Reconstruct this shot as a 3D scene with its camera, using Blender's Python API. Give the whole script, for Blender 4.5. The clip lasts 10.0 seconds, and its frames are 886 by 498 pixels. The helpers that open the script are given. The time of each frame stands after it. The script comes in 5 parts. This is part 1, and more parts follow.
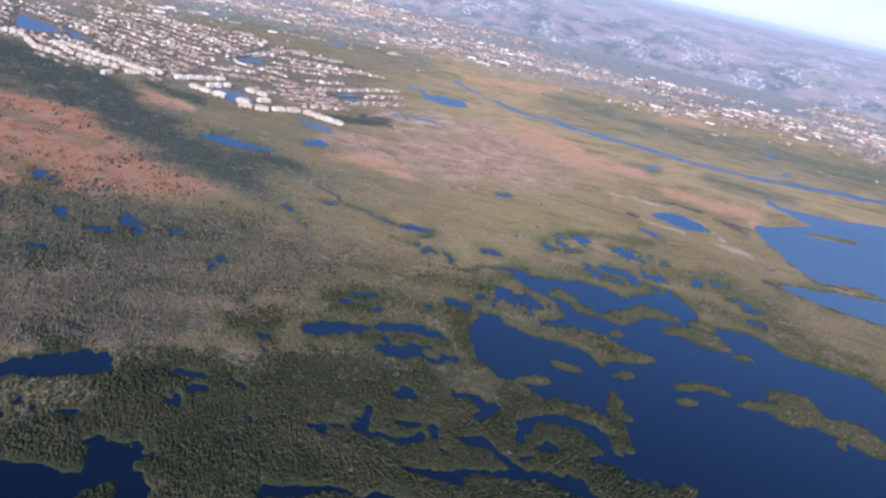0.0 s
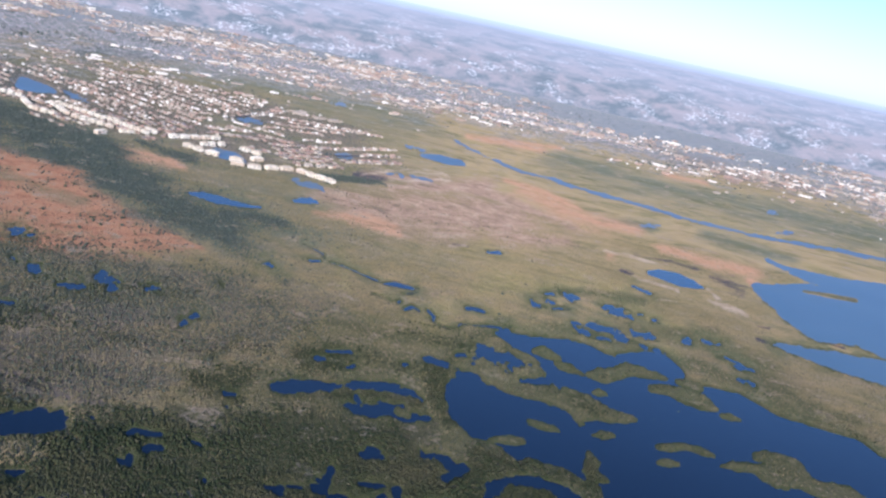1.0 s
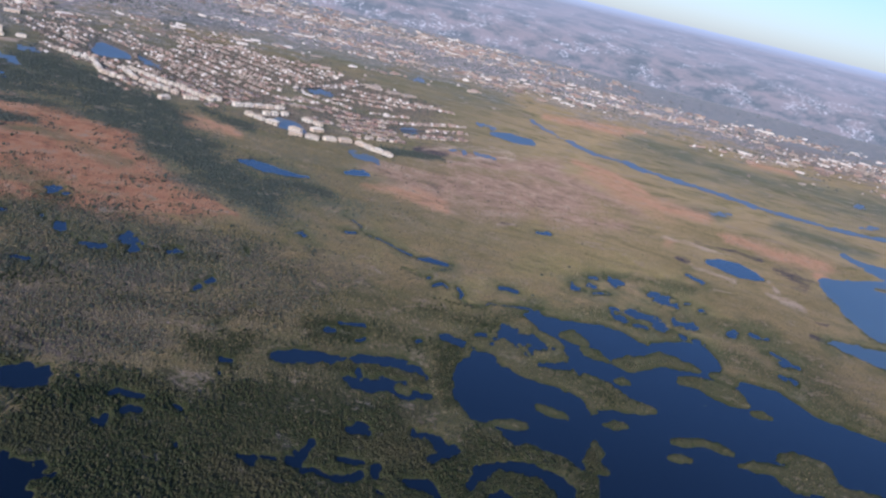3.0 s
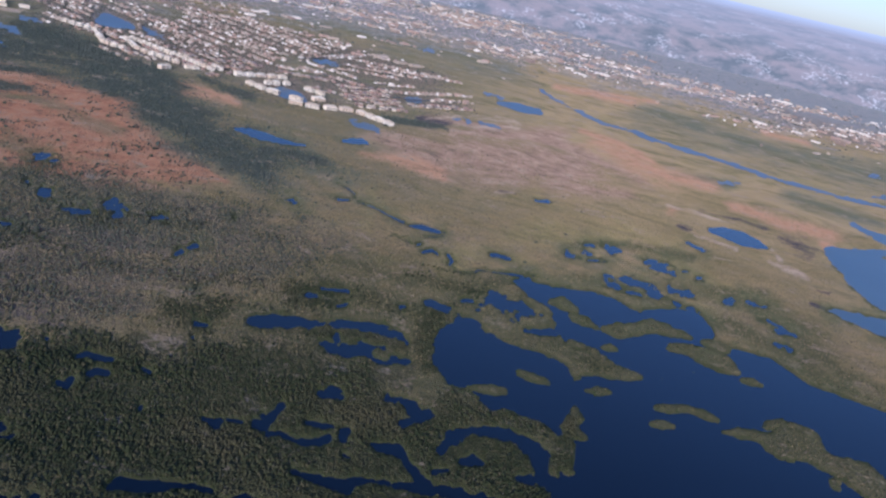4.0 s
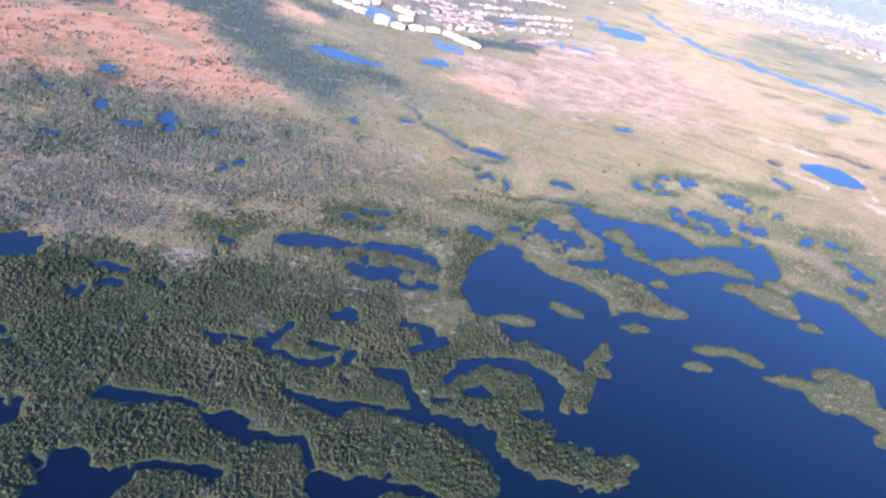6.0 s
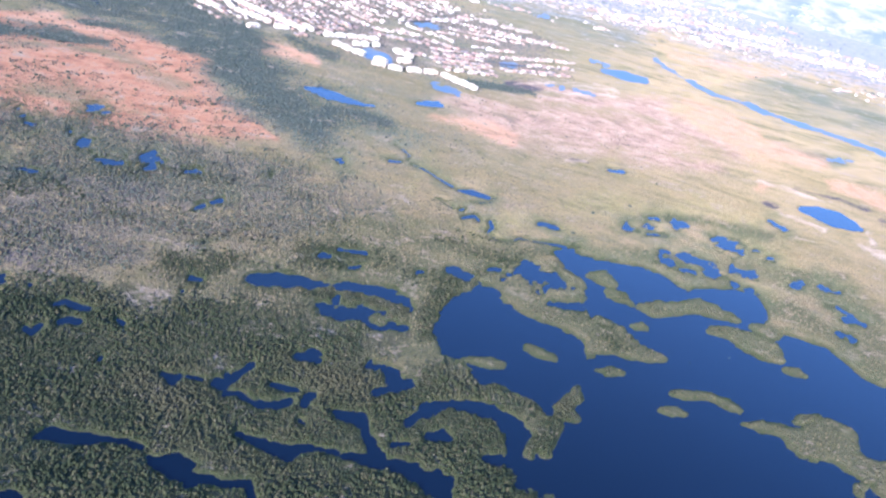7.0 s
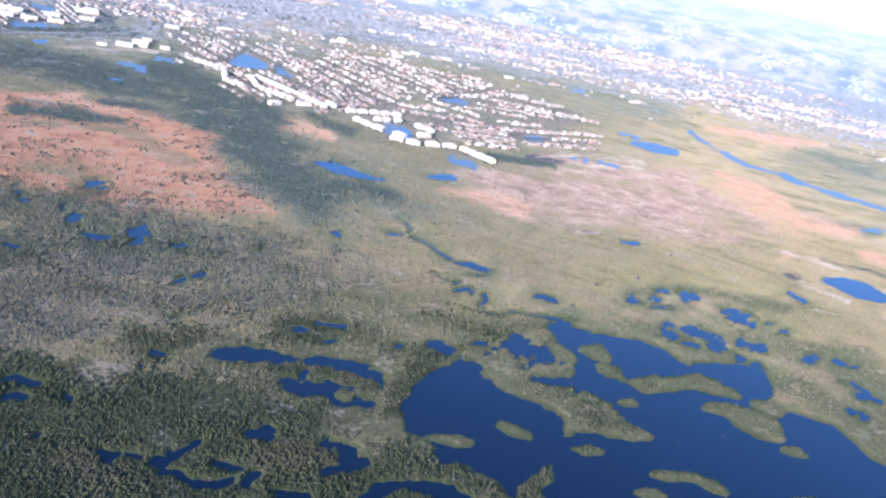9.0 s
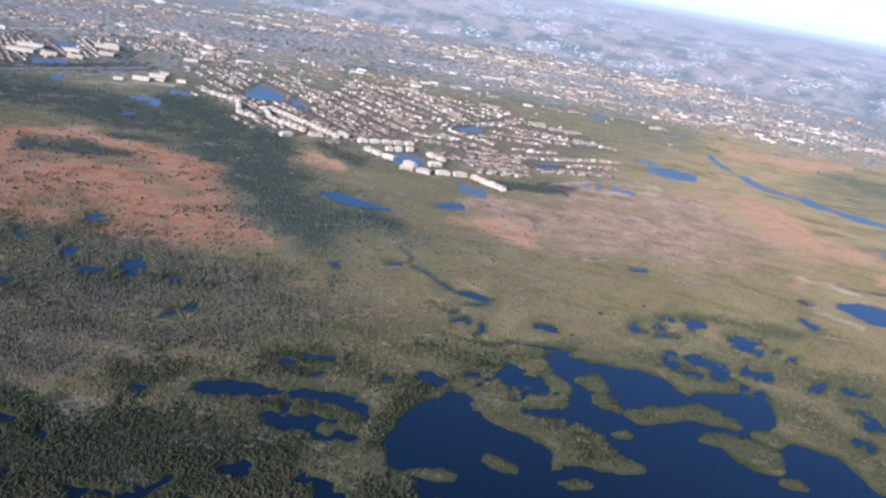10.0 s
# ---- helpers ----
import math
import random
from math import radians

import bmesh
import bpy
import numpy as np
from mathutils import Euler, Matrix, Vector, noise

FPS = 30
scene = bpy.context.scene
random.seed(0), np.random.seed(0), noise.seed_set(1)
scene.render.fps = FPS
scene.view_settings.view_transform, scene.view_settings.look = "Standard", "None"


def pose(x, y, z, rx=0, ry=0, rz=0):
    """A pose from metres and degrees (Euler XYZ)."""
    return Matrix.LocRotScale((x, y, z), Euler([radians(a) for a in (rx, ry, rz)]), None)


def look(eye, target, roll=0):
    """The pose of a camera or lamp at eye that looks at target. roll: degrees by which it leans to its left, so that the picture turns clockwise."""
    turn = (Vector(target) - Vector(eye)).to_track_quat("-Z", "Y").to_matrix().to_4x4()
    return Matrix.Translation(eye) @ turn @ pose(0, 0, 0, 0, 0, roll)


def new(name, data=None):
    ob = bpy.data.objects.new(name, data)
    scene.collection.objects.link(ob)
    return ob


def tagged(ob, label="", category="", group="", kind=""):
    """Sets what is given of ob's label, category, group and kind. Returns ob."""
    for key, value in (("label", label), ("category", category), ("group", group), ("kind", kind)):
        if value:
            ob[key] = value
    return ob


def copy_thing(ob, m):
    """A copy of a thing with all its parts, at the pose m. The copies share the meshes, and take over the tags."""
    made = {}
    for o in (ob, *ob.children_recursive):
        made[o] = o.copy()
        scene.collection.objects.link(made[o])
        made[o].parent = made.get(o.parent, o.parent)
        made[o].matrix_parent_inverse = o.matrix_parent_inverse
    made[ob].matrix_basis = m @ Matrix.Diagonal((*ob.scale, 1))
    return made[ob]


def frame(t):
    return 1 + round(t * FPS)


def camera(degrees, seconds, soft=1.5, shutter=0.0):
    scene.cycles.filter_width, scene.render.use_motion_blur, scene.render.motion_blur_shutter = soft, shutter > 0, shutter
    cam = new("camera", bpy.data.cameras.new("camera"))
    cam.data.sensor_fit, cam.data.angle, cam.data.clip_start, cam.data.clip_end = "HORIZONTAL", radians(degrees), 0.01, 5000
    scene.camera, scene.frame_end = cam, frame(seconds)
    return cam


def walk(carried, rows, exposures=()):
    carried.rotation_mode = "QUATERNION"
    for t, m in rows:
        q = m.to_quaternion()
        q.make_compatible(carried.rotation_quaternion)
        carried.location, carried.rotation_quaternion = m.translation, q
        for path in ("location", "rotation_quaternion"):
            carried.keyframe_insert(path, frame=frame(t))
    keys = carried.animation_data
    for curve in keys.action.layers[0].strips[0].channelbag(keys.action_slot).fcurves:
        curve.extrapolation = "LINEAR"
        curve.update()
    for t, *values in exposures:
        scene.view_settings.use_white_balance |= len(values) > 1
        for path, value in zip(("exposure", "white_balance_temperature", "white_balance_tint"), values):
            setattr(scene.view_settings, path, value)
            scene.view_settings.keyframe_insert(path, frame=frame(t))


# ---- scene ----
# ---- camera and its way ----
cam = camera(46.68, 10.0, soft=2.4)
PATH = [
    (0, (0.00, 0.00, 300.00), (-0.07, 961.45, 25.04), 12.874),
    (0.5, (15.97, 8.27, 299.00), (14.98, 966.64, 13.49), 12.369),
    (1, (32.26, 16.66, 298.94), (6.23, 991.38, 77.07), 12.336),
    (1.5, (48.87, 25.63, 300.81), (-4.88, 995.99, 65.18), 12.670),
    (2, (64.18, 34.09, 301.89), (-0.32, 986.32, 3.40), 12.910),
    (2.2, (70.38, 37.66, 302.42), (-4.70, 993.31, 17.62), 13.312),
    (3.5, (111.58, 57.97, 299.21), (-11.83, 1016.18, 41.16), 13.427),
    (4, (127.76, 65.82, 297.15), (0.25, 1015.31, 10.44), 13.264),
    (4.5, (143.20, 73.57, 294.80), (-27.01, 1003.66, -30.69), 12.404),
    (5, (157.58, 83.61, 295.87), (-24.17, 989.09, -87.63), 13.629),
    (6.3, (194.71, 111.70, 300.87), (-31.78, 1015.49, -62.25), 13.641),
    (6.5, (200.57, 115.91, 301.16), (-28.30, 1024.52, -48.20), 13.819),
    (7, (215.05, 126.26, 301.62), (-34.53, 1032.09, -40.70), 13.260),
    (7.5, (229.35, 136.70, 302.03), (-41.56, 1043.09, -22.11), 13.395),
    (8, (242.44, 147.55, 302.23), (-37.82, 1054.77, -11.45), 12.975),
    (8.5, (254.93, 158.56, 302.18), (-50.16, 1060.13, -4.56), 11.746),
    (9, (267.54, 169.84, 302.95), (-58.46, 1071.43, 18.57), 11.465),
    (9.5, (280.79, 182.39, 305.41), (-62.92, 1088.39, 58.40), 11.426),
    (10, (294.46, 194.06, 306.05), (-68.93, 1087.64, 42.51), 10.272),
]
EXPOSURE = [(0, 0.0, 5000, 27), (0.5, 0.0, 4950, 28), (1.0, 0.12, 5050, 20), (1.5, -0.16, 5150, 21), (2.0, -0.32, 5100, 24), (3.5, -0.41, 5050, 24), (4.0, -0.36, 5000, 26), (4.5, -0.02, 5100, 28), (5.0, 0.9, 4900, 34),
            (6.5, 1.23, 4800, 28), (9.0, 0.95, 4770, 22), (9.5, 0.57, 4980, 20), (10, 0.14, 5050, 20)]
walk(cam, [(t, look(eye, target, lean)) for t, eye, target, lean in PATH], EXPOSURE)

# ---- sky and sun ----
SUN_UP, SUN_ROUND = 13.4, 181.8
world = bpy.data.worlds.new("sky")
scene.world = world
world.use_nodes = True
wn = world.node_tree
sky = wn.nodes.new("ShaderNodeTexSky")
sky.sky_type = "NISHITA"
sky.sun_disc = False
sky.sun_elevation, sky.sun_rotation = radians(SUN_UP), radians(SUN_ROUND)
sky.air_density, sky.dust_density, sky.ozone_density = 0.9, 0.35, 2.0
clear = wn.nodes.new("ShaderNodeMix")
clear.data_type, clear.blend_type = "RGBA", "MULTIPLY"
clear.inputs[0].default_value, clear.inputs[7].default_value = 1.0, (0.92, 0.98, 1.13, 1)
wn.links.new(sky.outputs[0], clear.inputs[6])
wn.links.new(clear.outputs[2], wn.nodes["Background"].inputs[0])
wn.nodes["Background"].inputs[1].default_value = 0.16

sun_data = bpy.data.lights.new("sun", "SUN")
sun_data.energy, sun_data.angle, sun_data.color = 4.5, radians(0.55), (1.0, 0.87, 0.70)
sun = new("sun", sun_data)
az = radians(SUN_ROUND)
sun_dir = Vector((math.sin(az) * math.cos(radians(SUN_UP)), math.cos(az) * math.cos(radians(SUN_UP)), math.sin(radians(SUN_UP))))
sun.matrix_world = look(sun_dir * 2000, (0, 0, 0))

# ---- materials ----


def material(name, rough=0.9, spec=0.3):
    mat = bpy.data.materials.new(name)
    mat.use_nodes = True
    nt = mat.node_tree
    b = nt.nodes["Principled BSDF"]
    b.inputs["Roughness"].default_value = rough
    b.inputs["Specular IOR Level"].default_value = spec
    b.inputs["Diffuse Roughness"].default_value = 1.0
    return mat, nt, b


def node(nt, kind, **kw):
    n = nt.nodes.new(kind)
    for key, value in kw.items():
        n.inputs[key].default_value = value
    return n


def noise_tex(nt, coord, scale, detail=4.0, rough=0.55, warp=0.0):
    n = node(nt, "ShaderNodeTexNoise", Scale=scale, Detail=detail, Roughness=rough, Distortion=warp)
    nt.links.new(coord, n.inputs["Vector"])
    return n.outputs["Fac"]


def ramp(nt, fac, stops):
    r = nt.nodes.new("ShaderNodeValToRGB")
    while len(r.color_ramp.elements) < len(stops):
        r.color_ramp.elements.new(0.5)
    for e, (pos, col) in zip(r.color_ramp.elements, stops):
        e.position, e.color = pos, (*col, 1)
    nt.links.new(fac, r.inputs[0])
    return r.outputs[0]


def step(nt, fac, low, high):
    r = node(nt, "ShaderNodeMapRange")
    r.inputs["From Min"].default_value, r.inputs["From Max"].default_value = low, high
    nt.links.new(fac, r.inputs["Value"])
    return r.outputs[0]


def math2(nt, op, a, b):
    n = nt.nodes.new("ShaderNodeMath")
    n.operation = op
    for k, v in enumerate((a, b)):
        if isinstance(v, (int, float)):
            n.inputs[k].default_value = v
        else:
            nt.links.new(v, n.inputs[k])
    return n.outputs[0]


def mix(nt, fac, a, b):
    n = nt.nodes.new("ShaderNodeMix")
    n.data_type = "RGBA"
    for socket, v in ((n.inputs[0], fac), (n.inputs[6], a), (n.inputs[7], b)):
        if isinstance(v, (int, float)):
            socket.default_value = v
        elif isinstance(v, tuple):
            socket.default_value = (*v, 1)
        else:
            nt.links.new(v, socket)
    return n.outputs[2]


def bump(nt, b, height, strength, distance):
    n = node(nt, "ShaderNodeBump", Strength=strength, Distance=distance)
    nt.links.new(height, n.inputs["Height"])
    nt.links.new(n.outputs[0], b.inputs["Normal"])


def place_of(nt):
    return nt.nodes.new("ShaderNodeNewGeometry").outputs["Position"]


def ground_material():
    mat, nt, b = material("marsh_ground", 0.95, 0.15)
    p = place_of(nt)
    big = noise_tex(nt, p, 0.006, 5, 0.6, 0.6)
    mid = noise_tex(nt, p, 0.03, 5, 0.6, 0.4)
    fine = noise_tex(nt, p, 0.22, 5, 0.65)
    tiny = noise_tex(nt, p, 0.9, 3, 0.6)
    mix_noise = math2(nt, "ADD", math2(nt, "MULTIPLY", mid, 0.6), math2(nt, "MULTIPLY", noise_tex(nt, p, 0.09, 5, 0.7), 0.4))

    def zone(name, soft=0.25, torn=1.0):
        a = nt.nodes.new("ShaderNodeAttribute")
        a.attribute_name = name
        broken = math2(nt, "ADD", a.outputs["Fac"], math2(nt, "MULTIPLY", math2(nt, "SUBTRACT", mid, 0.5), 1.0 * torn))
        broken = math2(nt, "ADD", broken, math2(nt, "MULTIPLY", math2(nt, "SUBTRACT", fine, 0.5), 0.6 * torn))
        return step(nt, broken, 0.5 - soft, 0.5 + soft)

    base = ramp(nt, big, [(0.3, (0.285, 0.21, 0.082)), (0.5, (0.395, 0.28, 0.125)), (0.7, (0.30, 0.23, 0.08))])
    base = mix(nt, step(nt, mid, 0.46, 0.68), base, (0.155, 0.155, 0.062))
    base = mix(nt, math2(nt, "MULTIPLY", step(nt, noise_tex(nt, p, 0.014, 6, 0.7, 1.2), 0.52, 0.62), 0.45), base, (0.40, 0.29, 0.19))
    base = mix(nt, math2(nt, "MULTIPLY", step(nt, fine, 0.45, 0.7), 0.35), base, (0.16, 0.15, 0.08))
    base = mix(nt, zone("flats", 0.5), base, ramp(nt, big, [(0.3, (0.35, 0.265, 0.11)), (0.5, (0.49, 0.355, 0.165)), (0.7, (0.37, 0.29, 0.11))]))
    # yellow-green grass, its yellow also standing in for the glow opposite the sun
    base = mix(nt, zone("lush_glow", 0.5), base, ramp(nt, mid, [(0.3, (0.25, 0.215, 0.07)), (0.6, (0.48, 0.37, 0.145))]))
    base = mix(nt, zone("green", 0.5), base, ramp(nt, mid, [(0.3, (0.125, 0.145, 0.085)), (0.6, (0.215, 0.21, 0.125))]))
    long_ = nt.nodes.new("ShaderNodeMapping")
    long_.inputs["Scale"].default_value = (0.6, 1.0, 1.0)
    long_.inputs["Rotation"].default_value = (0, 0, 0.15)
    nt.links.new(p, long_.inputs["Vector"])
    swale = noise_tex(nt, long_.outputs[0], 0.013, 7, 0.72, 0.9)
    base = mix(nt, math2(nt, "MULTIPLY", step(nt, swale, 0.50, 0.64), 0.75), base, ramp(nt, fine, [(0.3, (0.11, 0.12, 0.04)), (0.7, (0.21, 0.19, 0.075))]))
    base = mix(nt, math2(nt, "MULTIPLY", step(nt, swale, 0.46, 0.34), 0.35), base, (0.45, 0.33, 0.18))
    base = mix(nt, zone("shrub"), base, ramp(nt, fine, [(0.35, (0.145, 0.12, 0.072)), (0.6, (0.225, 0.18, 0.112))]))
    base = mix(nt, zone("brush", 0.4), base, ramp(nt, fine, [(0.3, (0.115, 0.112, 0.07)), (0.7, (0.20, 0.168, 0.105))]))
    base = mix(nt, zone("olive", 0.35), base, ramp(nt, fine, [(0.3, (0.09, 0.095, 0.035)), (0.7, (0.19, 0.16, 0.07))]))
    base = mix(nt, zone("pinkland", 0.4, 1.5), base, ramp(nt, mix_noise, [(0.34, (0.17, 0.135, 0.10)), (0.44, (0.36, 0.235, 0.14)), (0.54, (0.50, 0.33, 0.195)), (0.66, (0.70, 0.51, 0.33))]))
    base = mix(nt, zone("orange"), base, ramp(nt, mix_noise, [(0.34, (0.20, 0.13, 0.08)), (0.42, (0.42, 0.195, 0.09)), (0.54, (0.53, 0.27, 0.13)), (0.68, (0.50, 0.32, 0.17))]))
    base = mix(nt, zone("tawny", 0.4, 1.5), base, ramp(nt, mix_noise, [(0.33, (0.30, 0.20, 0.11)), (0.43, (0.52, 0.29, 0.145)), (0.55, (0.60, 0.35, 0.18)), (0.7, (0.60, 0.44, 0.26))]))
    base = mix(nt, zone("wood"), base, ramp(nt, fine, [(0.3, (0.06, 0.075, 0.05)), (0.7, (0.115, 0.125, 0.08))]))
    base = mix(nt, zone("mangrove"), base, ramp(nt, fine, [(0.3, (0.04, 0.047, 0.018)), (0.7, (0.11, 0.10, 0.045))]))
    base = mix(nt, zone("clearing", 0.5), base, ramp(nt, fine, [(0.3, (0.065, 0.066, 0.027)), (0.7, (0.135, 0.112, 0.054))]))
    base = mix(nt, zone("town"), base, ramp(nt, fine, [(0.3, (0.17, 0.145, 0.085)), (0.7, (0.34, 0.25, 0.17))]))
    base = mix(nt, zone("burnt", 0.3, 1.8), base, (0.09, 0.075, 0.075))
    base = mix(nt, zone("sand", 0.3, 2.4), base, ramp(nt, mid, [(0.3, (0.42, 0.31, 0.19)), (0.7, (0.62, 0.46, 0.29))]))
    # far ground: aerial haze painted in as a grey-blue base tint
    base = mix(nt, zone("far_hazed_land"), base, ramp(nt, mix_noise, [(0.35, (0.20, 0.23, 0.21)), (0.52, (0.28, 0.285, 0.26)), (0.66, (0.44, 0.38, 0.33))]))
    roofs = noise_tex(nt, p, 0.075, 2, 0.6)
    lots = noise_tex(nt, p, 0.028, 4, 0.6)
    suburb_mix = ramp(nt, roofs, [(0.36, (0.16, 0.185, 0.14)), (0.48, (0.31, 0.28, 0.24)), (0.58, (0.50, 0.42, 0.36)), (0.68, (0.80, 0.74, 0.66))])
    suburb_mix = mix(nt, step(nt, lots, 0.5, 0.6), suburb_mix, ramp(nt, roofs, [(0.4, (0.15, 0.185, 0.14)), (0.62, (0.27, 0.265, 0.215))]))
    base = mix(nt, zone("city", 0.35), base, suburb_mix)
    base = mix(nt, zone("reeds", 0.4), base, ramp(nt, fine, [(0.3, (0.10, 0.115, 0.042)), (0.7, (0.19, 0.18, 0.075))]))
    base = mix(nt, zone("trail", 0.3, 0.7), base, ramp(nt, fine, [(0.3, (0.17, 0.13, 0.085)), (0.7, (0.27, 0.205, 0.14))]))
    base = mix(nt, zone("furrow", 0.3, 0.7), base, (0.06, 0.055, 0.035))
    base = mix(nt, zone("bank", 0.3), base, (0.095, 0.10, 0.038))
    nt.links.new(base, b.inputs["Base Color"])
    bump(nt, b, math2(nt, "ADD", fine, math2(nt, "MULTIPLY", tiny, 0.5)), 0.9, 2.2)
    return mat


def water_material(name, deep, clear_, rough=0.2):
    mat, nt, b = material(name, rough, 0.3)
    p = place_of(nt)
    col = ramp(nt, noise_tex(nt, p, 0.004, 3), [(0.35, deep), (0.7, clear_)])
    nt.links.new(col, b.inputs["Base Color"])
    b.inputs["IOR"].default_value = 1.33
    bump(nt, b, noise_tex(nt, p, 0.5, 4), 0.08, 0.3)
    return mat


def crown_material(name, dark, light, dry):
    mat, nt, b = material(name, 0.85, 0.2)
    g = nt.nodes.new("ShaderNodeNewGeometry")
    rnd = g.outputs["Random Per Island"]
    p = g.outputs["Position"]
    patch = noise_tex(nt, p, 0.012, 3)
    col = ramp(nt, rnd, [(0.0, dark), (0.7, light), (1.0, dry)])
    col = mix(nt, step(nt, patch, 0.5, 0.75), col, dry)
    col = mix(nt, math2(nt, "MULTIPLY", step(nt, noise_tex(nt, p, 0.045, 4), 0.5, 0.7), 0.7), col, dark)
    col = mix(nt, math2(nt, "MULTIPLY", step(nt, noise_tex(nt, p, 1.3, 4), 0.3, 0.7), 0.5), col, dark)
    nt.links.new(col, b.inputs["Base Color"])
    bump(nt, b, noise_tex(nt, p, 2.0, 4, 0.7), 0.6, 0.3)
    return mat


def paint_material(name, stops, rough=0.8, island=False):
    mat, nt, b = material(name, rough, 0.3)
    if island:
        g = nt.nodes.new("ShaderNodeNewGeometry")
        rnd = g.outputs["Random Per Island"]
    else:
        rnd = nt.nodes.new("ShaderNodeObjectInfo").outputs["Random"]
    p = place_of(nt)
    col = ramp(nt, rnd, stops)
    for e in nt.nodes:
        if e.bl_idname == "ShaderNodeValToRGB":
            e.color_ramp.interpolation = "CONSTANT"
    soil = noise_tex(nt, p, 0.35, 4)
    col = mix(nt, math2(nt, "MULTIPLY", step(nt, soil, 0.45, 0.8), 0.35), col, (0.25, 0.22, 0.19))
    nt.links.new(col, b.inputs["Base Color"])
    bump(nt, b, noise_tex(nt, p, 3.0, 3), 0.3, 0.05)
    return mat


GROUND = ground_material()
WATER = water_material("lake_water", (0.0018, 0.0050, 0.0112), (0.0025, 0.0075, 0.0165))
# paler copy for far water: haze and sky reflection painted into the colour
HAZED_WATER = water_material("hazed_far_water", (0.038, 0.066, 0.088), (0.055, 0.088, 0.11), 0.3)
MANGROVE = crown_material("mangrove_leaves", (0.028, 0.037, 0.013), (0.07, 0.075, 0.027), (0.12, 0.101, 0.047))
SHRUB = crown_material("shrub_leaves", (0.06, 0.072, 0.045), (0.11, 0.112, 0.065), (0.16, 0.135, 0.09))
HUMMOCK = crown_material("hummock_grass", (0.07, 0.072, 0.035), (0.14, 0.125, 0.065), (0.22, 0.175, 0.105))
SCRUB = crown_material("scrub_leaves", (0.06, 0.066, 0.026), (0.115, 0.108, 0.046), (0.175, 0.14, 0.075))
REED = crown_material("reed_blades", (0.05, 0.07, 0.018), (0.10, 0.115, 0.03), (0.15, 0.14, 0.05))
TUSSOCK = crown_material("dry_grass", (0.20, 0.17, 0.07), (0.33, 0.25, 0.115), (0.40, 0.29, 0.15))
OAK = crown_material("wood_leaves", (0.062, 0.078, 0.055), (0.105, 0.12, 0.082), (0.15, 0.15, 0.105))
BARK = paint_material("bark", [(0.0, (0.12, 0.09, 0.065)), (0.5, (0.17, 0.13, 0.1))], 0.95)
WHITE_WALL = paint_material("pale_stucco", [(0.0, (0.80, 0.70, 0.50)), (0.4, (0.82, 0.74, 0.56)), (0.75, (0.74, 0.60, 0.41))])
PALE_ROOF = paint_material("pale_tile_roof", [(0.0, (0.66, 0.56, 0.40)), (0.5, (0.56, 0.46, 0.32)), (0.8, (0.72, 0.64, 0.48))])
HOUSE_WALL = paint_material("house_stucco", [(0.0, (0.38, 0.30, 0.19)), (0.3, (0.36, 0.25, 0.15)), (0.55, (0.70, 0.60, 0.42)), (0.72, (0.26, 0.19, 0.13))])
HOUSE_ROOF = paint_material("house_shingle_roof", [(0.0, (0.30, 0.21, 0.165)), (0.3, (0.46, 0.28, 0.20)), (0.55, (0.50, 0.42, 0.31)), (0.8, (0.22, 0.20, 0.175))])
FAR_WALL = paint_material("far_walls", [(0.0, (0.42, 0.34, 0.24)), (0.28, (0.30, 0.22, 0.155)), (0.46, (0.82, 0.74, 0.58)), (0.66, (0.46, 0.31, 0.21)), (0.85, (0.54, 0.43, 0.30))], island=True)
ASPHALT = paint_material("asphalt", [(0.0, (0.07, 0.07, 0.07)), (0.5, (0.09, 0.088, 0.085))], 0.9)
CONCRETE_ROAD = paint_material("pale_concrete_road", [(0.0, (0.24, 0.22, 0.19)), (0.5, (0.27, 0.24, 0.2))], 0.9)
GLASS, _gt, _gb = material("dark_window_glass", 0.1, 0.5)
_gb.inputs["Base Color"].default_value = (0.03, 0.035, 0.045, 1)

# ---- the lie of the land ----
rng = np.random.default_rng(7)
LATTICE = rng.random((256, 256))


def value_noise(x, y):
    xi, yi = np.floor(x).astype(int), np.floor(y).astype(int)
    u, v = x - xi, y - yi
    u, v = u * u * (3 - 2 * u), v * v * (3 - 2 * v)
    a, b = LATTICE[xi % 256, yi % 256], LATTICE[(xi + 1) % 256, yi % 256]
    c, d = LATTICE[xi % 256, (yi + 1) % 256], LATTICE[(xi + 1) % 256, (yi + 1) % 256]
    return (a * (1 - u) + b * u) * (1 - v) + (c * (1 - u) + d * u) * v


def fbm(x, y, size, octaves=4):
    total, amp, weight = 0, 1.0, 0.0
    for k in range(octaves):
        total = total + amp * value_noise(x / size * 2**k + 17.3 * k, y / size * 2**k + 9.1 * k)
        weight += amp
        amp *= 0.55
    return total / weight * 2 - 1


LAND_FORMS, ZONES = [], []


def water(name, *strokes):
    LAND_FORMS.append((name, strokes, True))


def land(name, *strokes):
    LAND_FORMS.append((name, strokes, False))


def zone(name, *strokes):
    ZONES.append((name, strokes))


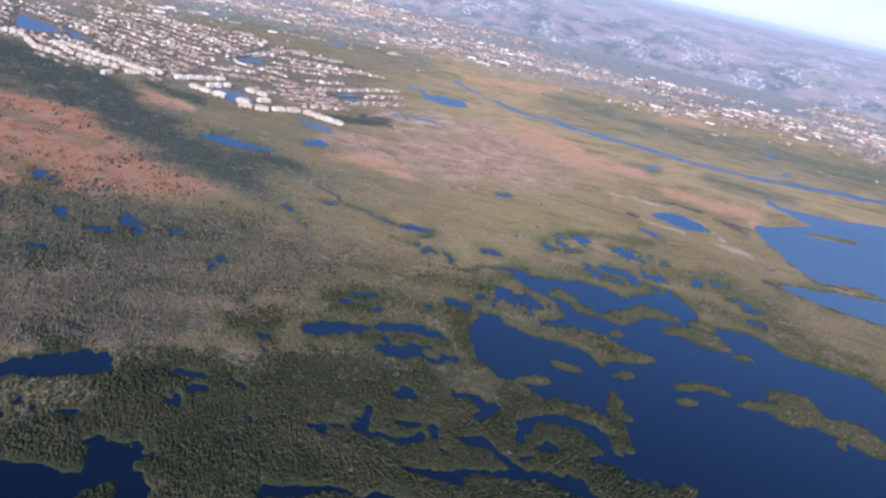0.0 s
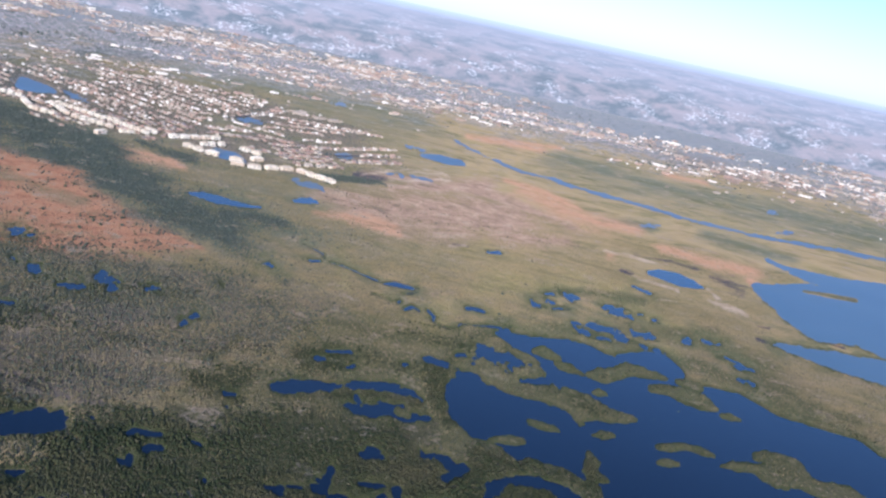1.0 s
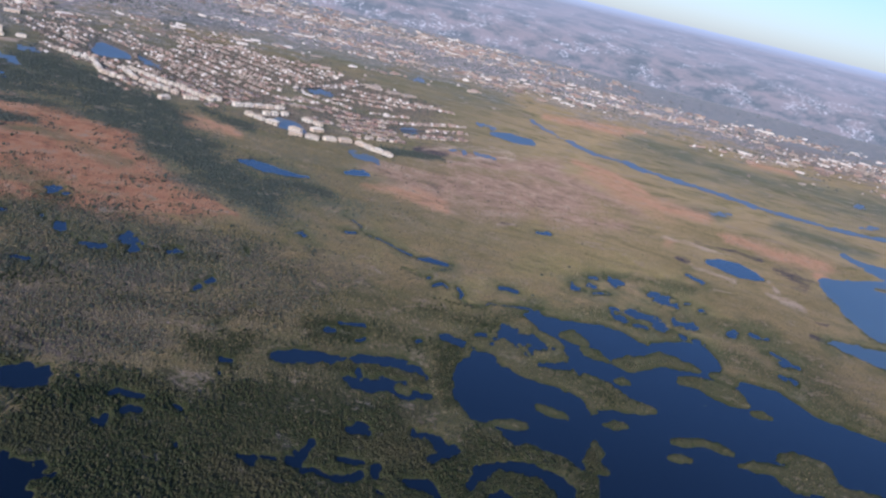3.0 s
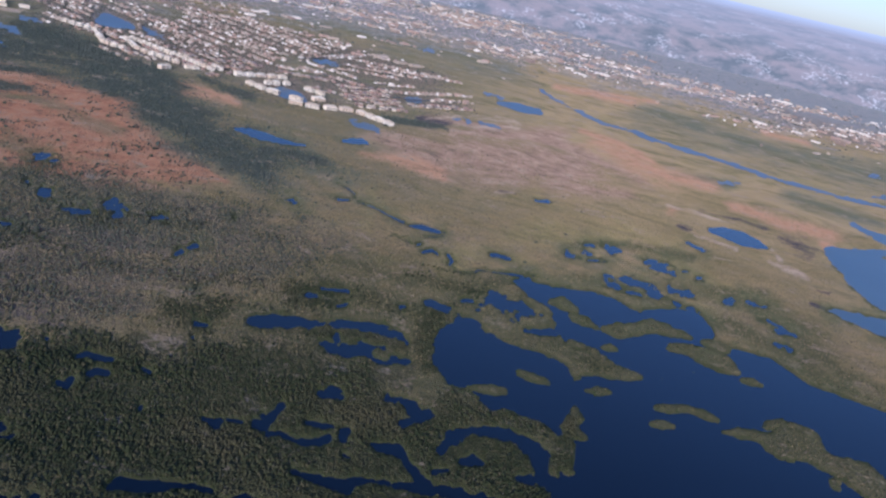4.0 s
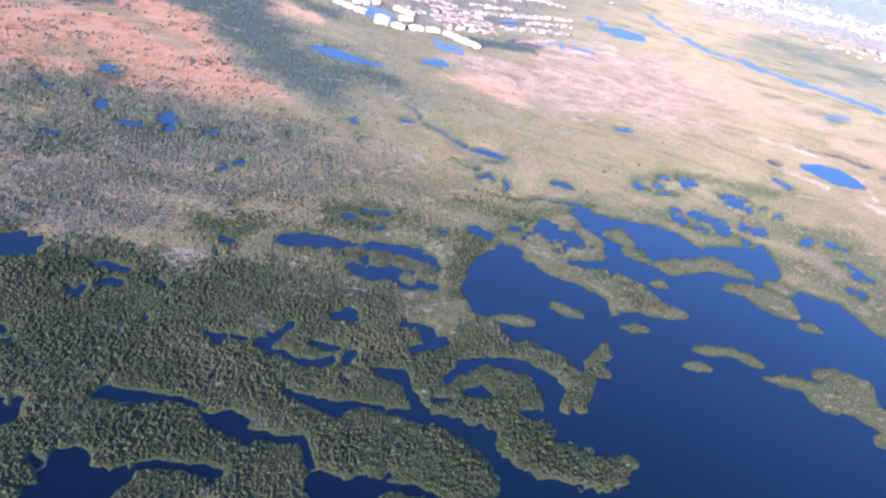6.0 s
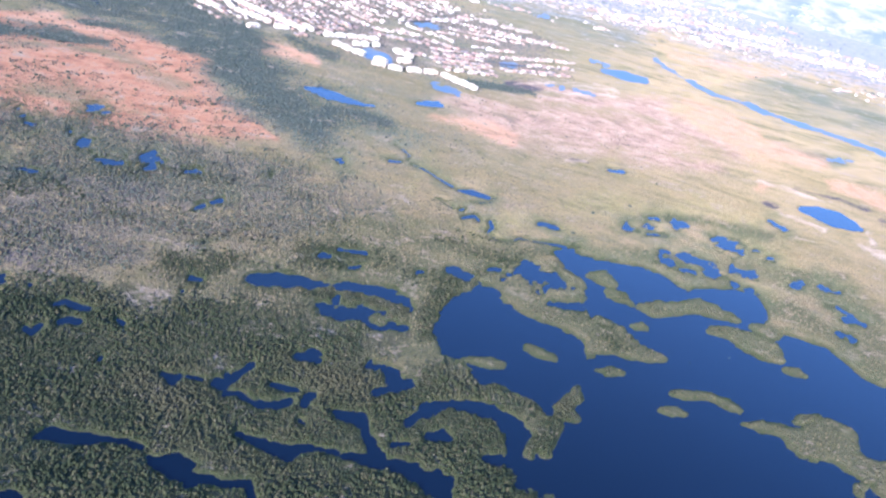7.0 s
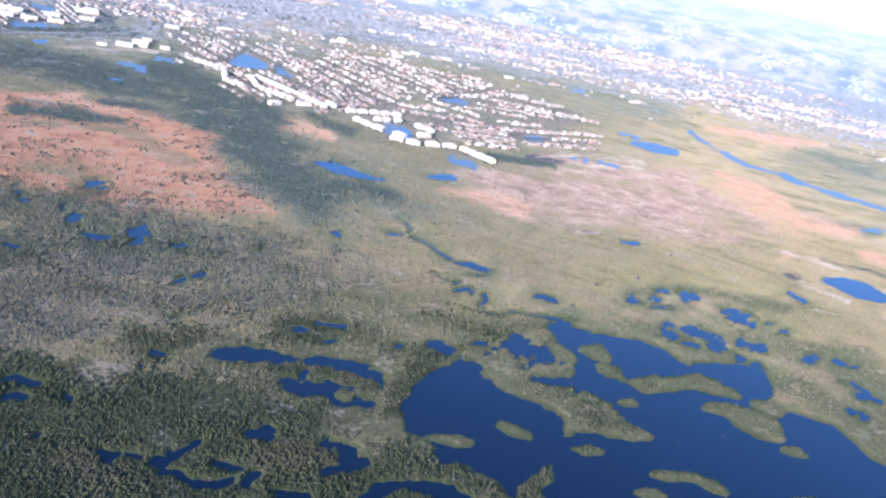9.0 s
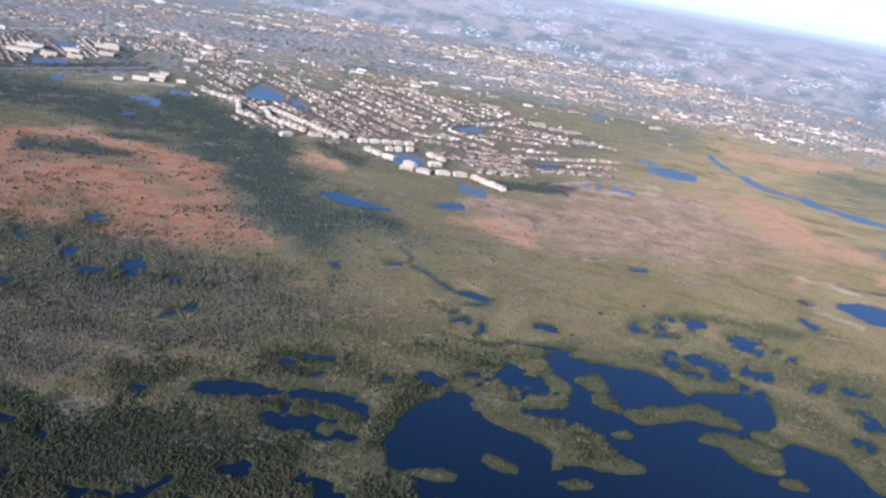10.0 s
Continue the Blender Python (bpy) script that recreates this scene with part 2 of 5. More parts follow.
# strokes: (bearing and stretch of the brush, [(x, y, half width), ...])
water("lake",
      (8, 2.8, [(47, 864, 4.2), (56, 855, 9.6)]),
      (6, 2.6, [(52, 816, 14.4), (65, 803, 21.1), (96, 780, 25), (131, 777, 25.4)]),
      (8, 2.5, [(55, 780, 11.8), (65, 764, 12.3), (80, 766, 12.3)]),
      (9, 2.7, [(42, 812, 2.6), (47, 823, 6.2)]),
      (-4, 2.5, [(168, 754, 29.6), (200, 759, 33.6), (240, 753, 42.6)]),
      (-7, 2.3, [(185, 702, 32.4), (223, 689, 53.6), (277, 667, 68.3)]),
      (-14, 2.2, [(209, 589, 21.6), (244, 599, 37.3), (329, 649, 72), (417, 707, 83.4)]))
water("lake_broad",
      (-9, 2.8, [(234, 841, 19.5), (269, 847, 21.6), (299, 861, 19.6), (323, 832, 18.9)]),
      (-11, 2.5, [(272, 777, 19.8), (306, 749, 30.3)]))
water("lake_mid",
      (1, 3.3, [(82, 1012, 3.7), (100, 990, 8.8), (124, 993, 11.4), (150, 998, 14), (177, 994, 12.3), (196, 999, 6.2)]),
      (4, 3.4, [(76, 1012, 1.1), (88, 1035, 1.6), (92, 1044, 1.1)]),
      (-1, 3.0, [(126, 957, 7), (133, 917, 7.2), (145, 906, 10.4), (163, 928, 11.6), (184, 906, 14.1), (208, 907, 19.6), (236, 946, 17.4)]),
      (3, 2.9, [(102, 884, 1.4), (114, 887, 2.8), (125, 898, 3.8)]))
water("lake_arm",
      (-5, 3.3, [(205, 1019, 4.7), (220, 1030, 6.3), (238, 1034, 9.5), (251, 1033, 10.5), (259, 1011, 10.3)]),
      (-5, 3.2, [(234, 997, 9.2), (253, 989, 9.1), (232, 915, 14.1)]),
      (-11, 3.0, [(260, 940, 14.4), (285, 949, 14.4), (308, 942, 16.6), (333, 900, 18.1), (355, 862, 27.6), (388, 828, 36.9)]),
      (-24, 3.2, [(340, 864, 19.1), (375, 847, 19.7), (410, 831, 21.8)]))
water("pond",
      (5, 3.1, [(58, 926, 3), (64, 935, 4.5), (77, 940, 6), (92, 941, 6), (104, 939, 3.5)]))
land("shore",
      (4, 3.1, [(88, 970, 2.6), (97, 960, 4), (108, 952, 4.5), (117, 944, 3)]),
      (3, 3.0, [(113, 917, 4.8), (124, 919, 2.4)]))
land("island",
      (1, 2.8, [(87, 862, 4.1), (94, 862, 5.5), (108, 863, 6.8), (127, 865, 7.7), (147, 856, 8.1), (165, 855, 5.4), (184, 852, 4.4), (200, 855, 2.7)]),
      (1, 2.9, [(141, 883, 3.7), (158, 885, 1.8)]))
land("island",
      (2, 3.2, [(115, 982, 3.1), (125, 985, 5.7), (138, 975, 3.6)]))
land("island",
      (1, 3.1, [(137, 954, 3), (148, 951, 5), (160, 944, 2.5)]))
land("island",
      (-3, 3.2, [(167, 945, 3.4), (181, 952, 7.4), (195, 967, 6), (209, 989, 7.1), (224, 989, 5.6), (246, 988, 2.5)]))
land("island",
      (-1, 2.9, [(169, 899, 2.3), (174, 902, 3.8), (180, 903, 2.3)]))
land("island",
      (-7, 3.1, [(228, 945, 3.4), (243, 953, 5.4), (260, 947, 8.2), (277, 939, 7.1), (286, 930, 3.8)]),
      (-7, 3.2, [(259, 985, 3), (270, 983, 6), (280, 985, 5)]))
land("island",
      (-10, 3.0, [(289, 914, 2.3), (297, 916, 3.7), (304, 913, 1.8)]))
land("island",
      (3, 2.6, [(109, 792, 2.9), (119, 788, 3.8), (132, 788, 1.7)]))
land("island",
      (6, 2.5, [(78, 737, 2), (83, 741, 3.2), (93, 746, 4), (103, 750, 2.8)]))
land("island",
      (-1, 2.6, [(160, 793, 1.7), (168, 799, 4.2), (177, 803, 2.5)]))
land("island",
      (-6, 2.7, [(214, 801, 2.1), (224, 806, 3.7), (239, 815, 3.3), (251, 813, 3.3), (261, 809, 1.7)]))
land("island",
      (-5, 2.5, [(211, 768, 2.4), (219, 772, 4), (225, 774, 2.4)]))
land("island",
      (-12, 2.7, [(265, 790, 1.6), (277, 798, 4.5), (293, 801, 5.3), (307, 799, 10.1), (318, 813, 14.8), (328, 816, 13.1), (336, 794, 7.2), (351, 787, 8.3)]),
      (-11, 2.8, [(302, 829, 4.2), (313, 840, 4.2)]),
      (-15, 2.6, [(341, 757, 4.6)]),
      (-25, 3.0, [(353, 794, 6.5), (364, 784, 9.2), (372, 769, 7.7), (383, 759, 6.3)]))
land("shore",
      (3, 2.3, [(107, 708, 5.3), (121, 706, 5.3), (133, 703, 4.9), (144, 699, 3.7)]),
      (0, 2.4, [(154, 752, 3.6), (156, 739, 6.2), (154, 718, 6.8), (164, 713, 2.6)]),
      (0, 2.2, [(153, 694, 7.3), (153, 675, 8.2), (158, 660, 3.1)]),
      (1, 2.2, [(148, 679, 4.3)]))
land("shore",
      (-1, 2.0, [(149, 585, 8.1), (167, 594, 7.6), (180, 596, 8.8), (189, 603, 7.6)]),
      (-4, 2.1, [(193, 617, 3.9), (197, 617, 2.3)]),
      (-4, 2.0, [(195, 598, 2.2)]),
      (-4, 2.0, [(189, 588, 4)]))
land("shore",
      (-1, 1.8, [(147, 526, 6.2), (158, 534, 8.9), (172, 538, 8), (184, 539, 5.2)]),
      (-7, 1.9, [(213, 559, 2.6)]))
water("lake_bay",
      (4, 2.2, [(80, 637, 2.4), (81, 649, 4.2), (85, 662, 4.3), (91, 675, 3.3), (101, 680, 2.2), (112, 682, 2.9), (124, 681, 3.6), (134, 676, 4.3), (141, 664, 4.9), (142, 640, 4.8), (156, 630, 6.7), (168, 632, 7.4)]),
      (6, 2.1, [(94, 629, 1), (99, 634, 2.7), (104, 634, 1.4)]),
      (3, 2.1, [(136, 632, 3), (130, 629, 1.3)]))
water("channel",
      (4, 1.9, [(86, 588, 1.3), (96, 590, 1.6), (104, 589, 3.2), (111, 590, 4.8), (119, 584, 5), (128, 574, 3.4), (137, 566, 5.5), (147, 557, 6.6), (144, 544, 5.9), (141, 531, 4.6)]),
      (-2, 1.9, [(157, 558, 6), (171, 563, 6), (187, 565, 6.6), (199, 571, 10.8)]),
      (3, 1.8, [(134, 524, 2.8), (131, 514, 2.5), (132, 504, 2.5)]),
      (5, 1.8, [(124, 522, 0.9), (116, 520, 0.9), (107, 521, 1.4)]))
water("channel",
      (10, 2.1, [(39, 617, 0.7), (46, 617, 1.7), (53, 618, 2.4), (59, 615, 2), (64, 608, 1.3), (71, 598, 1.6), (77, 588, 2.9), (83, 586, 2.6)]),
      (10, 2.0, [(63, 578, 1), (70, 581, 1.9), (77, 584, 2.6)]),
      (8, 2.1, [(81, 607, 0.7), (88, 614, 1)]))
water("pond",
      (14, 2.0, [(8, 561, 0.5), (14, 561, 1.3), (22, 560, 2.5), (31, 559, 2.8), (39, 561, 2.8), (42, 569, 1.9), (48, 575, 0.5), (60, 578, 1)]))
water("pond",
      (15, 2.6, [(-88, 743, 3.7), (-75, 754, 4.2), (-61, 765, 3.8), (-52, 768, 3.4), (-43, 779, 1.7), (-28, 788, 2.6), (-16, 793, 3), (0, 797, 3.9), (12, 794, 3), (20, 786, 1.7)]))
water("pond",
      (14, 2.5, [(-36, 740, 1.2), (-28, 740, 3.3), (-18, 743, 4.1), (-9, 746, 4.9), (1, 751, 3.7), (8, 762, 1.2)]),
      (12, 2.5, [(1, 743, 2.4), (15, 741, 1.6), (22, 749, 3.3), (28, 752, 2)]),
      (15, 2.6, [(-28, 761, 2.1), (-25, 751, 2.5)]))
land("islet",
      (12, 2.5, [(6, 752, 3.7), (13, 749, 3.3)]),
      (15, 2.5, [(-23, 748, 1.2)]))
water("pond",
      (10, 2.9, [(14, 884, 1.9), (23, 884, 3.3), (34, 881, 2.4)]),
      (8, 3.0, [(41, 913, 1.5), (49, 918, 1.5)]),
      (12, 2.9, [(-2, 856, 1.4), (1, 860, 0.9)]))
water("pond",
      (17, 2.8, [(-73, 825, 1.8), (-67, 828, 1.8)]),
      (16, 2.9, [(-68, 847, 1.4), (-56, 854, 1.4), (-49, 858, 1.4)]),
      (15, 2.8, [(-46, 820, 0.9), (-41, 828, 0.9)]),
      (23, 2.5, [(-118, 711, 1.2), (-112, 714, 1.2)]),
      (24, 2.5, [(-111, 690, 0.8)]))
water("pond",
      (15, 2.3, [(-6, 659, 2.9), (-2, 667, 4.8), (2, 665, 2.9)]))
water("pond",
      (11, 2.3, [(30, 685, 1.5), (39, 686, 3), (48, 680, 4.1), (57, 672, 4.4), (61, 679, 3.7)]),
      (10, 2.2, [(50, 654, 1.8), (55, 664, 1.4)]))
water("pond",
      (22, 2.1, [(-57, 588, 1.7), (-50, 588, 2.7), (-49, 593, 1.7)]),
      (21, 2.1, [(-46, 595, 0.7), (-37, 597, 0.7)]),
      (19, 2.1, [(-30, 600, 2.4), (-24, 600, 2.7), (-23, 611, 2.1), (-24, 626, 1.4), (-24, 632, 1.8)]),
      (19, 2.1, [(-29, 612, 1.4)]))
water("pond",
      (16, 2.1, [(-3, 619, 1), (5, 620, 1.7), (11, 625, 1)]),
      (17, 2.1, [(-18, 591, 1.3), (-13, 598, 1), (-7, 595, 1.3), (4, 597, 2.3), (10, 601, 1.7), (14, 608, 1.4)]),
      (14, 2.1, [(20, 622, 2.8), (22, 612, 1.4)]),
      (14, 2.0, [(28, 595, 1.3), (31, 594, 1)]))
water("pond",
      (30, 2.3, [(-155, 616, 0.7), (-153, 623, 1.4), (-144, 621, 1.1), (-136, 623, 0.7)]),
      (31, 2.2, [(-146, 578, 1.4), (-140, 576, 1.4), (-142, 586, 1.4)]),
      (29, 2.2, [(-137, 598, 2.1), (-136, 603, 2.1), (-130, 606, 1.1)]),
      (27, 2.3, [(-115, 623, 0.7), (-110, 623, 0.7)]),
      (27, 2.1, [(-94, 578, 1.3)]),
      (32, 2.4, [(-182, 624, 0.7)]))
water("channel",
      (16, 1.8, [(12, 513, 2), (18, 515, 1.5), (25, 516, 1.5), (30, 522, 1.2), (35, 525, 1.2), (43, 517, 1.4), (50, 507, 2)]),
      (11, 1.8, [(55, 502, 3.4), (61, 496, 6.9), (70, 495, 8.3), (78, 503, 7.8), (85, 513, 4.5), (95, 519, 2), (101, 520, 1.1)]))
water("pond",
      (20, 1.8, [(-16, 514, 1.8), (-8, 512, 3.8), (-1, 514, 6.4), (7, 515, 4.1), (13, 509, 2.3)]))
water("pond",
      (26, 1.9, [(-67, 493, 0.9), (-65, 501, 2.9), (-57, 503, 2.6), (-49, 507, 2.6), (-42, 512, 1.2), (-32, 517, 0.6), (-22, 519, 0.9)]))
water("lake_west",
      (35, 2.0, [(-150, 504, 6.7), (-142, 507, 3.6), (-135, 511, 2.4), (-133, 515, 1.8)]),
      (36, 1.9, [(-135, 483, 7.6), (-127, 474, 4), (-120, 461, 3.3)]),
      (34, 1.8, [(-103, 448, 7.3), (-93, 451, 7), (-87, 458, 4.9), (-91, 468, 2.8)]),
      (35, 1.8, [(-87, 442, 4.8), (-95, 437, 4.7)]),
      (20, 1.9, [(-202, 438, 13.9), (-190, 449, 12.4), (-176, 451, 11.9), (-165, 459, 7.5), (-155, 471, 5.3), (-152, 494, 11), (-142, 493, 6.1)]),
      (15, 2.0, [(-142, 515, 3.8), (-138, 518, 2.9)]),
      (18, 2.0, [(-170, 506, 1.9), (-163, 511, 3.2)]),
      (16, 1.9, [(-131, 468, 7)]))
water("lake_south",
      (28, 1.7, [(-42, 439, 9.6), (-37, 424, 8.8), (-28, 430, 9.4), (-21, 438, 7.7), (-18, 448, 4.4)]),
      (31, 1.6, [(-42, 414, 5.4), (-43, 407, 2.7)]),
      (31, 1.7, [(-53, 434, 2.3), (-58, 435, 1.3)]),
      (26, 1.6, [(-11, 418, 2), (-4, 421, 1)]))
water("pond",
      (22, 1.7, [(-17, 460, 1.6), (-10, 466, 2.4), (-1, 471, 2.2), (10, 474, 2.2), (15, 476, 2.4)]),
      (20, 1.7, [(15, 469, 1.6)]))
water("pond",
      (20, 1.6, [(18, 440, 4.6), (24, 445, 5.9), (33, 445, 6.1), (43, 445, 5.1)]))
water("pond",
      (21, 2.3, [(-256, 556, 5.4), (-245, 569, 4.5), (-239, 579, 3.9), (-228, 586, 6), (-216, 593, 6.5), (-209, 604, 7.3), (-201, 612, 4.8)]),
      (19, 2.4, [(-213, 617, 3.3)]))
water("pond",
      (20, 2.1, [(-195, 536, 1), (-190, 535, 1.6), (-187, 540, 0.7)]),
      (22, 2.2, [(-211, 533, 1)]),
      (22, 2.2, [(-222, 538, 1.7)]),
      (23, 2.1, [(-223, 517, 2.9)]))
water("pond",
      (35, 3.5, [(-425, 898, 2.1), (-414, 893, 3.1), (-403, 887, 1.6)]))
water("pond",
      (32, 3.7, [(-413, 981, 1.7), (-406, 982, 3.4), (-399, 983, 2.3)]))
water("pond",
      (32, 3.3, [(-349, 888, 3.1), (-340, 883, 2.6), (-339, 870, 1.5)]),
      (33, 3.4, [(-374, 903, 1)]),
      (32, 3.3, [(-329, 872, 1)]))
water("pond",
      (31, 3.2, [(-315, 863, 2), (-308, 866, 2.5), (-300, 870, 2), (-298, 877, 1.5)]))
water("pond",
      (29, 3.3, [(-296, 907, 1.6), (-293, 917, 2.1)]),
      (28, 3.3, [(-286, 895, 2.6), (-284, 912, 2.1)]),
      (28, 3.2, [(-275, 890, 2.5), (-275, 875, 2)]),
      (28, 3.3, [(-275, 905, 1)]))
water("pond",
      (26, 3.3, [(-251, 906, 2.1), (-244, 906, 2.6), (-239, 910, 1.5)]))
water("pond",
      (25, 3.0, [(-193, 834, 1.9), (-192, 843, 1.9)]),
      (24, 3.0, [(-191, 855, 1.4), (-190, 865, 1.9)]))
water("pond",
      (34, 3.1, [(-331, 789, 0.9), (-325, 794, 1.9), (-320, 794, 1.4)]),
      (36, 3.6, [(-449, 923, 1.1)]),
      (36, 3.1, [(-357, 792, 0.9)]))
water("pond",
      (-1, 3.5, [(162, 1089, 1.7), (170, 1090, 2.8), (178, 1084, 1.7), (187, 1077, 2.2), (197, 1078, 2.2)]),
      (-3, 3.6, [(162, 1117, 0.9), (173, 1117, 1.7), (186, 1118, 3.5), (200, 1115, 4), (214, 1100, 3.4), (230, 1088, 1.9), (245, 1082, 1.4), (257, 1074, 2.2)]))
water("pond",
      (-3, 3.9, [(206, 1215, 1.9), (214, 1213, 4.3), (223, 1206, 4.9), (234, 1197, 2.4)]),
      (-5, 4.0, [(245, 1214, 1.2), (251, 1218, 1.2)]))
water("pond",
      (-4, 3.7, [(230, 1128, 2.9), (238, 1128, 3.4), (250, 1132, 2.3)]),
      (-5, 3.9, [(258, 1198, 1.8), (265, 1206, 1.8)]))
water("pond",
      (-7, 3.8, [(291, 1144, 1.7), (298, 1146, 1.7)]),
      (-9, 3.8, [(316, 1158, 2.9), (326, 1157, 2.3), (334, 1159, 1.2)]),
      (-10, 3.6, [(325, 1113, 1.1), (334, 1107, 1.7), (344, 1100, 1.7)]),
      (-11, 3.6, [(336, 1088, 2.2), (349, 1087, 1.6), (356, 1087, 1.1)]),
      (-11, 3.4, [(331, 1042, 1), (340, 1038, 1.6), (344, 1032, 1)]))
water("pond",
      (2, 3.8, [(114, 1157, 2.4), (123, 1155, 3), (133, 1160, 1.8)]),
      (0, 3.8, [(140, 1156, 0.9), (158, 1168, 1.2)]),
      (1, 4.0, [(134, 1217, 1.9), (141, 1221, 1.3)]),
      (1, 3.8, [(130, 1174, 1.2), (141, 1182, 1.8)]),
      (0, 4.0, [(156, 1233, 1.9), (165, 1231, 3.2), (174, 1233, 1.9)]),
      (0, 4.0, [(150, 1242, 1.3)]))
water("pond",
      (19, 3.7, [(-178, 1074, 1.8), (-171, 1072, 1.8)]),
      (22, 3.4, [(-196, 966, 1.1)]))
water("east_lake",
      (-21, 5.5, [(465, 1556, 4.3), (487, 1527, 15.4), (523, 1516, 29.7), (555, 1476, 36.4), (619, 1516, 40.7), (692, 1502, 50.4), (849, 1507, 67.4)]),
      (-20, 6.3, [(543, 1811, 3), (565, 1764, 3.9), (595, 1734, 8.7), (640, 1720, 11.5), (723, 1733, 17.3), (861, 1733, 19.2)]))
land("shore",
      (-20, 5.8, [(551, 1597, 1.3), (595, 1607, 2.7), (639, 1614, 2.7)]))
water("east_lake",
      (-23, 4.5, [(413, 1220, 1.4), (440, 1219, 4.8), (473, 1212, 8.9), (514, 1208, 11.6), (563, 1208, 15.1), (674, 1204, 16.4)]))
water("river",
      (-1, 7.9, [(-62, 2533, 3.4), (-19, 2428, 2.5), (35, 2335, 2.4), (62, 2295, 4.7), (109, 2226, 2.3)]),
      (-7, 7.4, [(109, 2226, 2.3), (166, 2229, 3.0), (195, 2200, 4.5), (267, 2163, 2.6), (325, 2142, 2.9), (383, 2121, 2.9), (437, 2085, 2.9)]),
      (-19, 7.5, [(437, 2085, 2.9), (496, 2076, 2.9), (560, 2055, 2.8), (657, 2073, 2.9), (739, 2110, 3.6), (812, 2115, 3.6), (918, 2142, 3.7), (1110, 2192, 3.7)]))
water("stream",
      (19, 2.2, [(-140, 1126, 2.4), (-131, 1133, 1.8)]),
      (19, 2.3, [(-160, 1189, 0.8), (-145, 1179, 1.2), (-133, 1168, 1.0), (-128, 1148, 0.6)]),
      (17, 2.2, [(-118, 1137, 0.6), (-103, 1134, 0.9), (-73, 1113, 1.2), (-61, 1106, 2.3)]),
      (14, 2.1, [(-51, 1099, 1.7), (-39, 1107, 5.3), (-22, 1106, 4.0)]),
      (14, 2.1, [(-29, 1076, 0.5), (-20, 1086, 0.5), (-15, 1097, 0.7), (-17, 1111, 1.2)]),
      (16, 2.0, [(-57, 1053, 0.5), (-37, 1039, 0.7)]))
water("stream",
      (15, 2.0, [(-29, 1041, 1.7), (-27, 1048, 1.1)]),
      (14, 1.9, [(-19, 1021, 2.2), (-13, 1038, 2.2), (-5, 1027, 1.1)]),
      (12, 1.9, [(4, 1036, 1.7), (12, 1018, 2.2), (11, 1002, 0.7), (25, 991, 0.7), (34, 998, 0.5), (40, 1016, 1.1), (60, 1024, 0.9), (80, 1032, 1.6)]))
water("pond",
      (10, 2.0, [(43, 1077, 2.7), (51, 1079, 3.6), (60, 1080, 1.8)]))
water("round_pond",
      (-5, 2.8, [(294, 1473, 6.7), (313, 1479, 13.4), (334, 1472, 16.5), (353, 1463, 10.8), (364, 1457, 4.3)]))
water("pond",
      (6, 2.6, [(55, 1373, 2.2), (71, 1384, 3.3)]))
water("pond",
      (12, 4.4, [(-153, 2240, 5.3), (-117, 2235, 5.2)]),
      (10, 4.2, [(-107, 2147, 6.7), (-65, 2159, 15), (-29, 2169, 10)]))
water("pond",
      (33, 4.3, [(-845, 1879, 11.9), (-852, 1928, 21.3), (-815, 1923, 12.2)]))
water("pond",
      (31, 4.2, [(-774, 1920, 7), (-721, 1879, 6.6)]))
water("pond",
      (40, 3.8, [(-882, 1583, 4.5), (-865, 1599, 7.6), (-834, 1592, 7.4)]))
water("pond",
      (38, 4.0, [(-901, 1711, 4.8), (-883, 1728, 6.5)]))
water("pond",
      (44, 4.0, [(-1050, 1567, 3.1), (-1043, 1586, 6.3)]),
      (40, 3.5, [(-789, 1452, 2.8), (-781, 1468, 5.6)]))
water("pond",
      (25, 3.4, [(-400, 1659, 14.3), (-372, 1652, 14)]))
water("pond",
      (21, 3.1, [(-251, 1566, 5.3), (-218, 1557, 8.9)]))
water("pond",
      (28, 2.7, [(-342, 1322, 3.5), (-321, 1327, 9.3), (-295, 1326, 9.2), (-270, 1325, 4.5), (-250, 1334, 1.7)]))
water("pond",
      (22, 2.8, [(-222, 1418, 3.5), (-210, 1439, 8.4), (-202, 1449, 6)]))
water("pond",
      (22, 4.3, [(-482, 2082, 7), (-455, 2120, 7.1)]))
water("pond",
      (17, 3.7, [(-245, 1893, 4.6), (-223, 1923, 6.2)]))
water("pond",
      (44, 5.0, [(-1386, 1919, 7.6), (-1355, 1936, 7.6)]),
      (44, 4.4, [(-1192, 1666, 6.5), (-1187, 1762, 7)]))
water("pond",
      (15, 5.5, [(-411, 2730, 4.3), (-393, 2797, 9.1)]))
water("pond",
      (15, 3.5, [(-142, 1816, 2.9), (-117, 1829, 5.8)]),
      (13, 3.6, [(-98, 1850, 4.4), (-73, 1863, 5.8)]))
water("pond",
      (-10, 2.8, [(255, 1358, 3.6), (275, 1341, 3.5)]))
water("pond",
      (-15, 5.4, [(711, 2497, 4.2), (728, 2510, 6.4)]),
      (-16, 4.7, [(660, 2183, 5.5), (694, 2221, 5.7)]))
water("pond",
      (-10, 4.0, [(370, 1922, 3.3), (334, 1892, 4.9)]))
zone("orange",
      (35, 2.4, [(-621, 937, 47.3), (-567, 970, 57.3), (-544, 1062, 53.3), (-456, 1083, 46.5), (-374, 1068, 43.2), (-308, 1052, 25), (-247, 1051, 8.6)]),
      (35, 2.8, [(-648, 1159, 16.5), (-572, 1244, 23.3), (-482, 1272, 17.2)]))
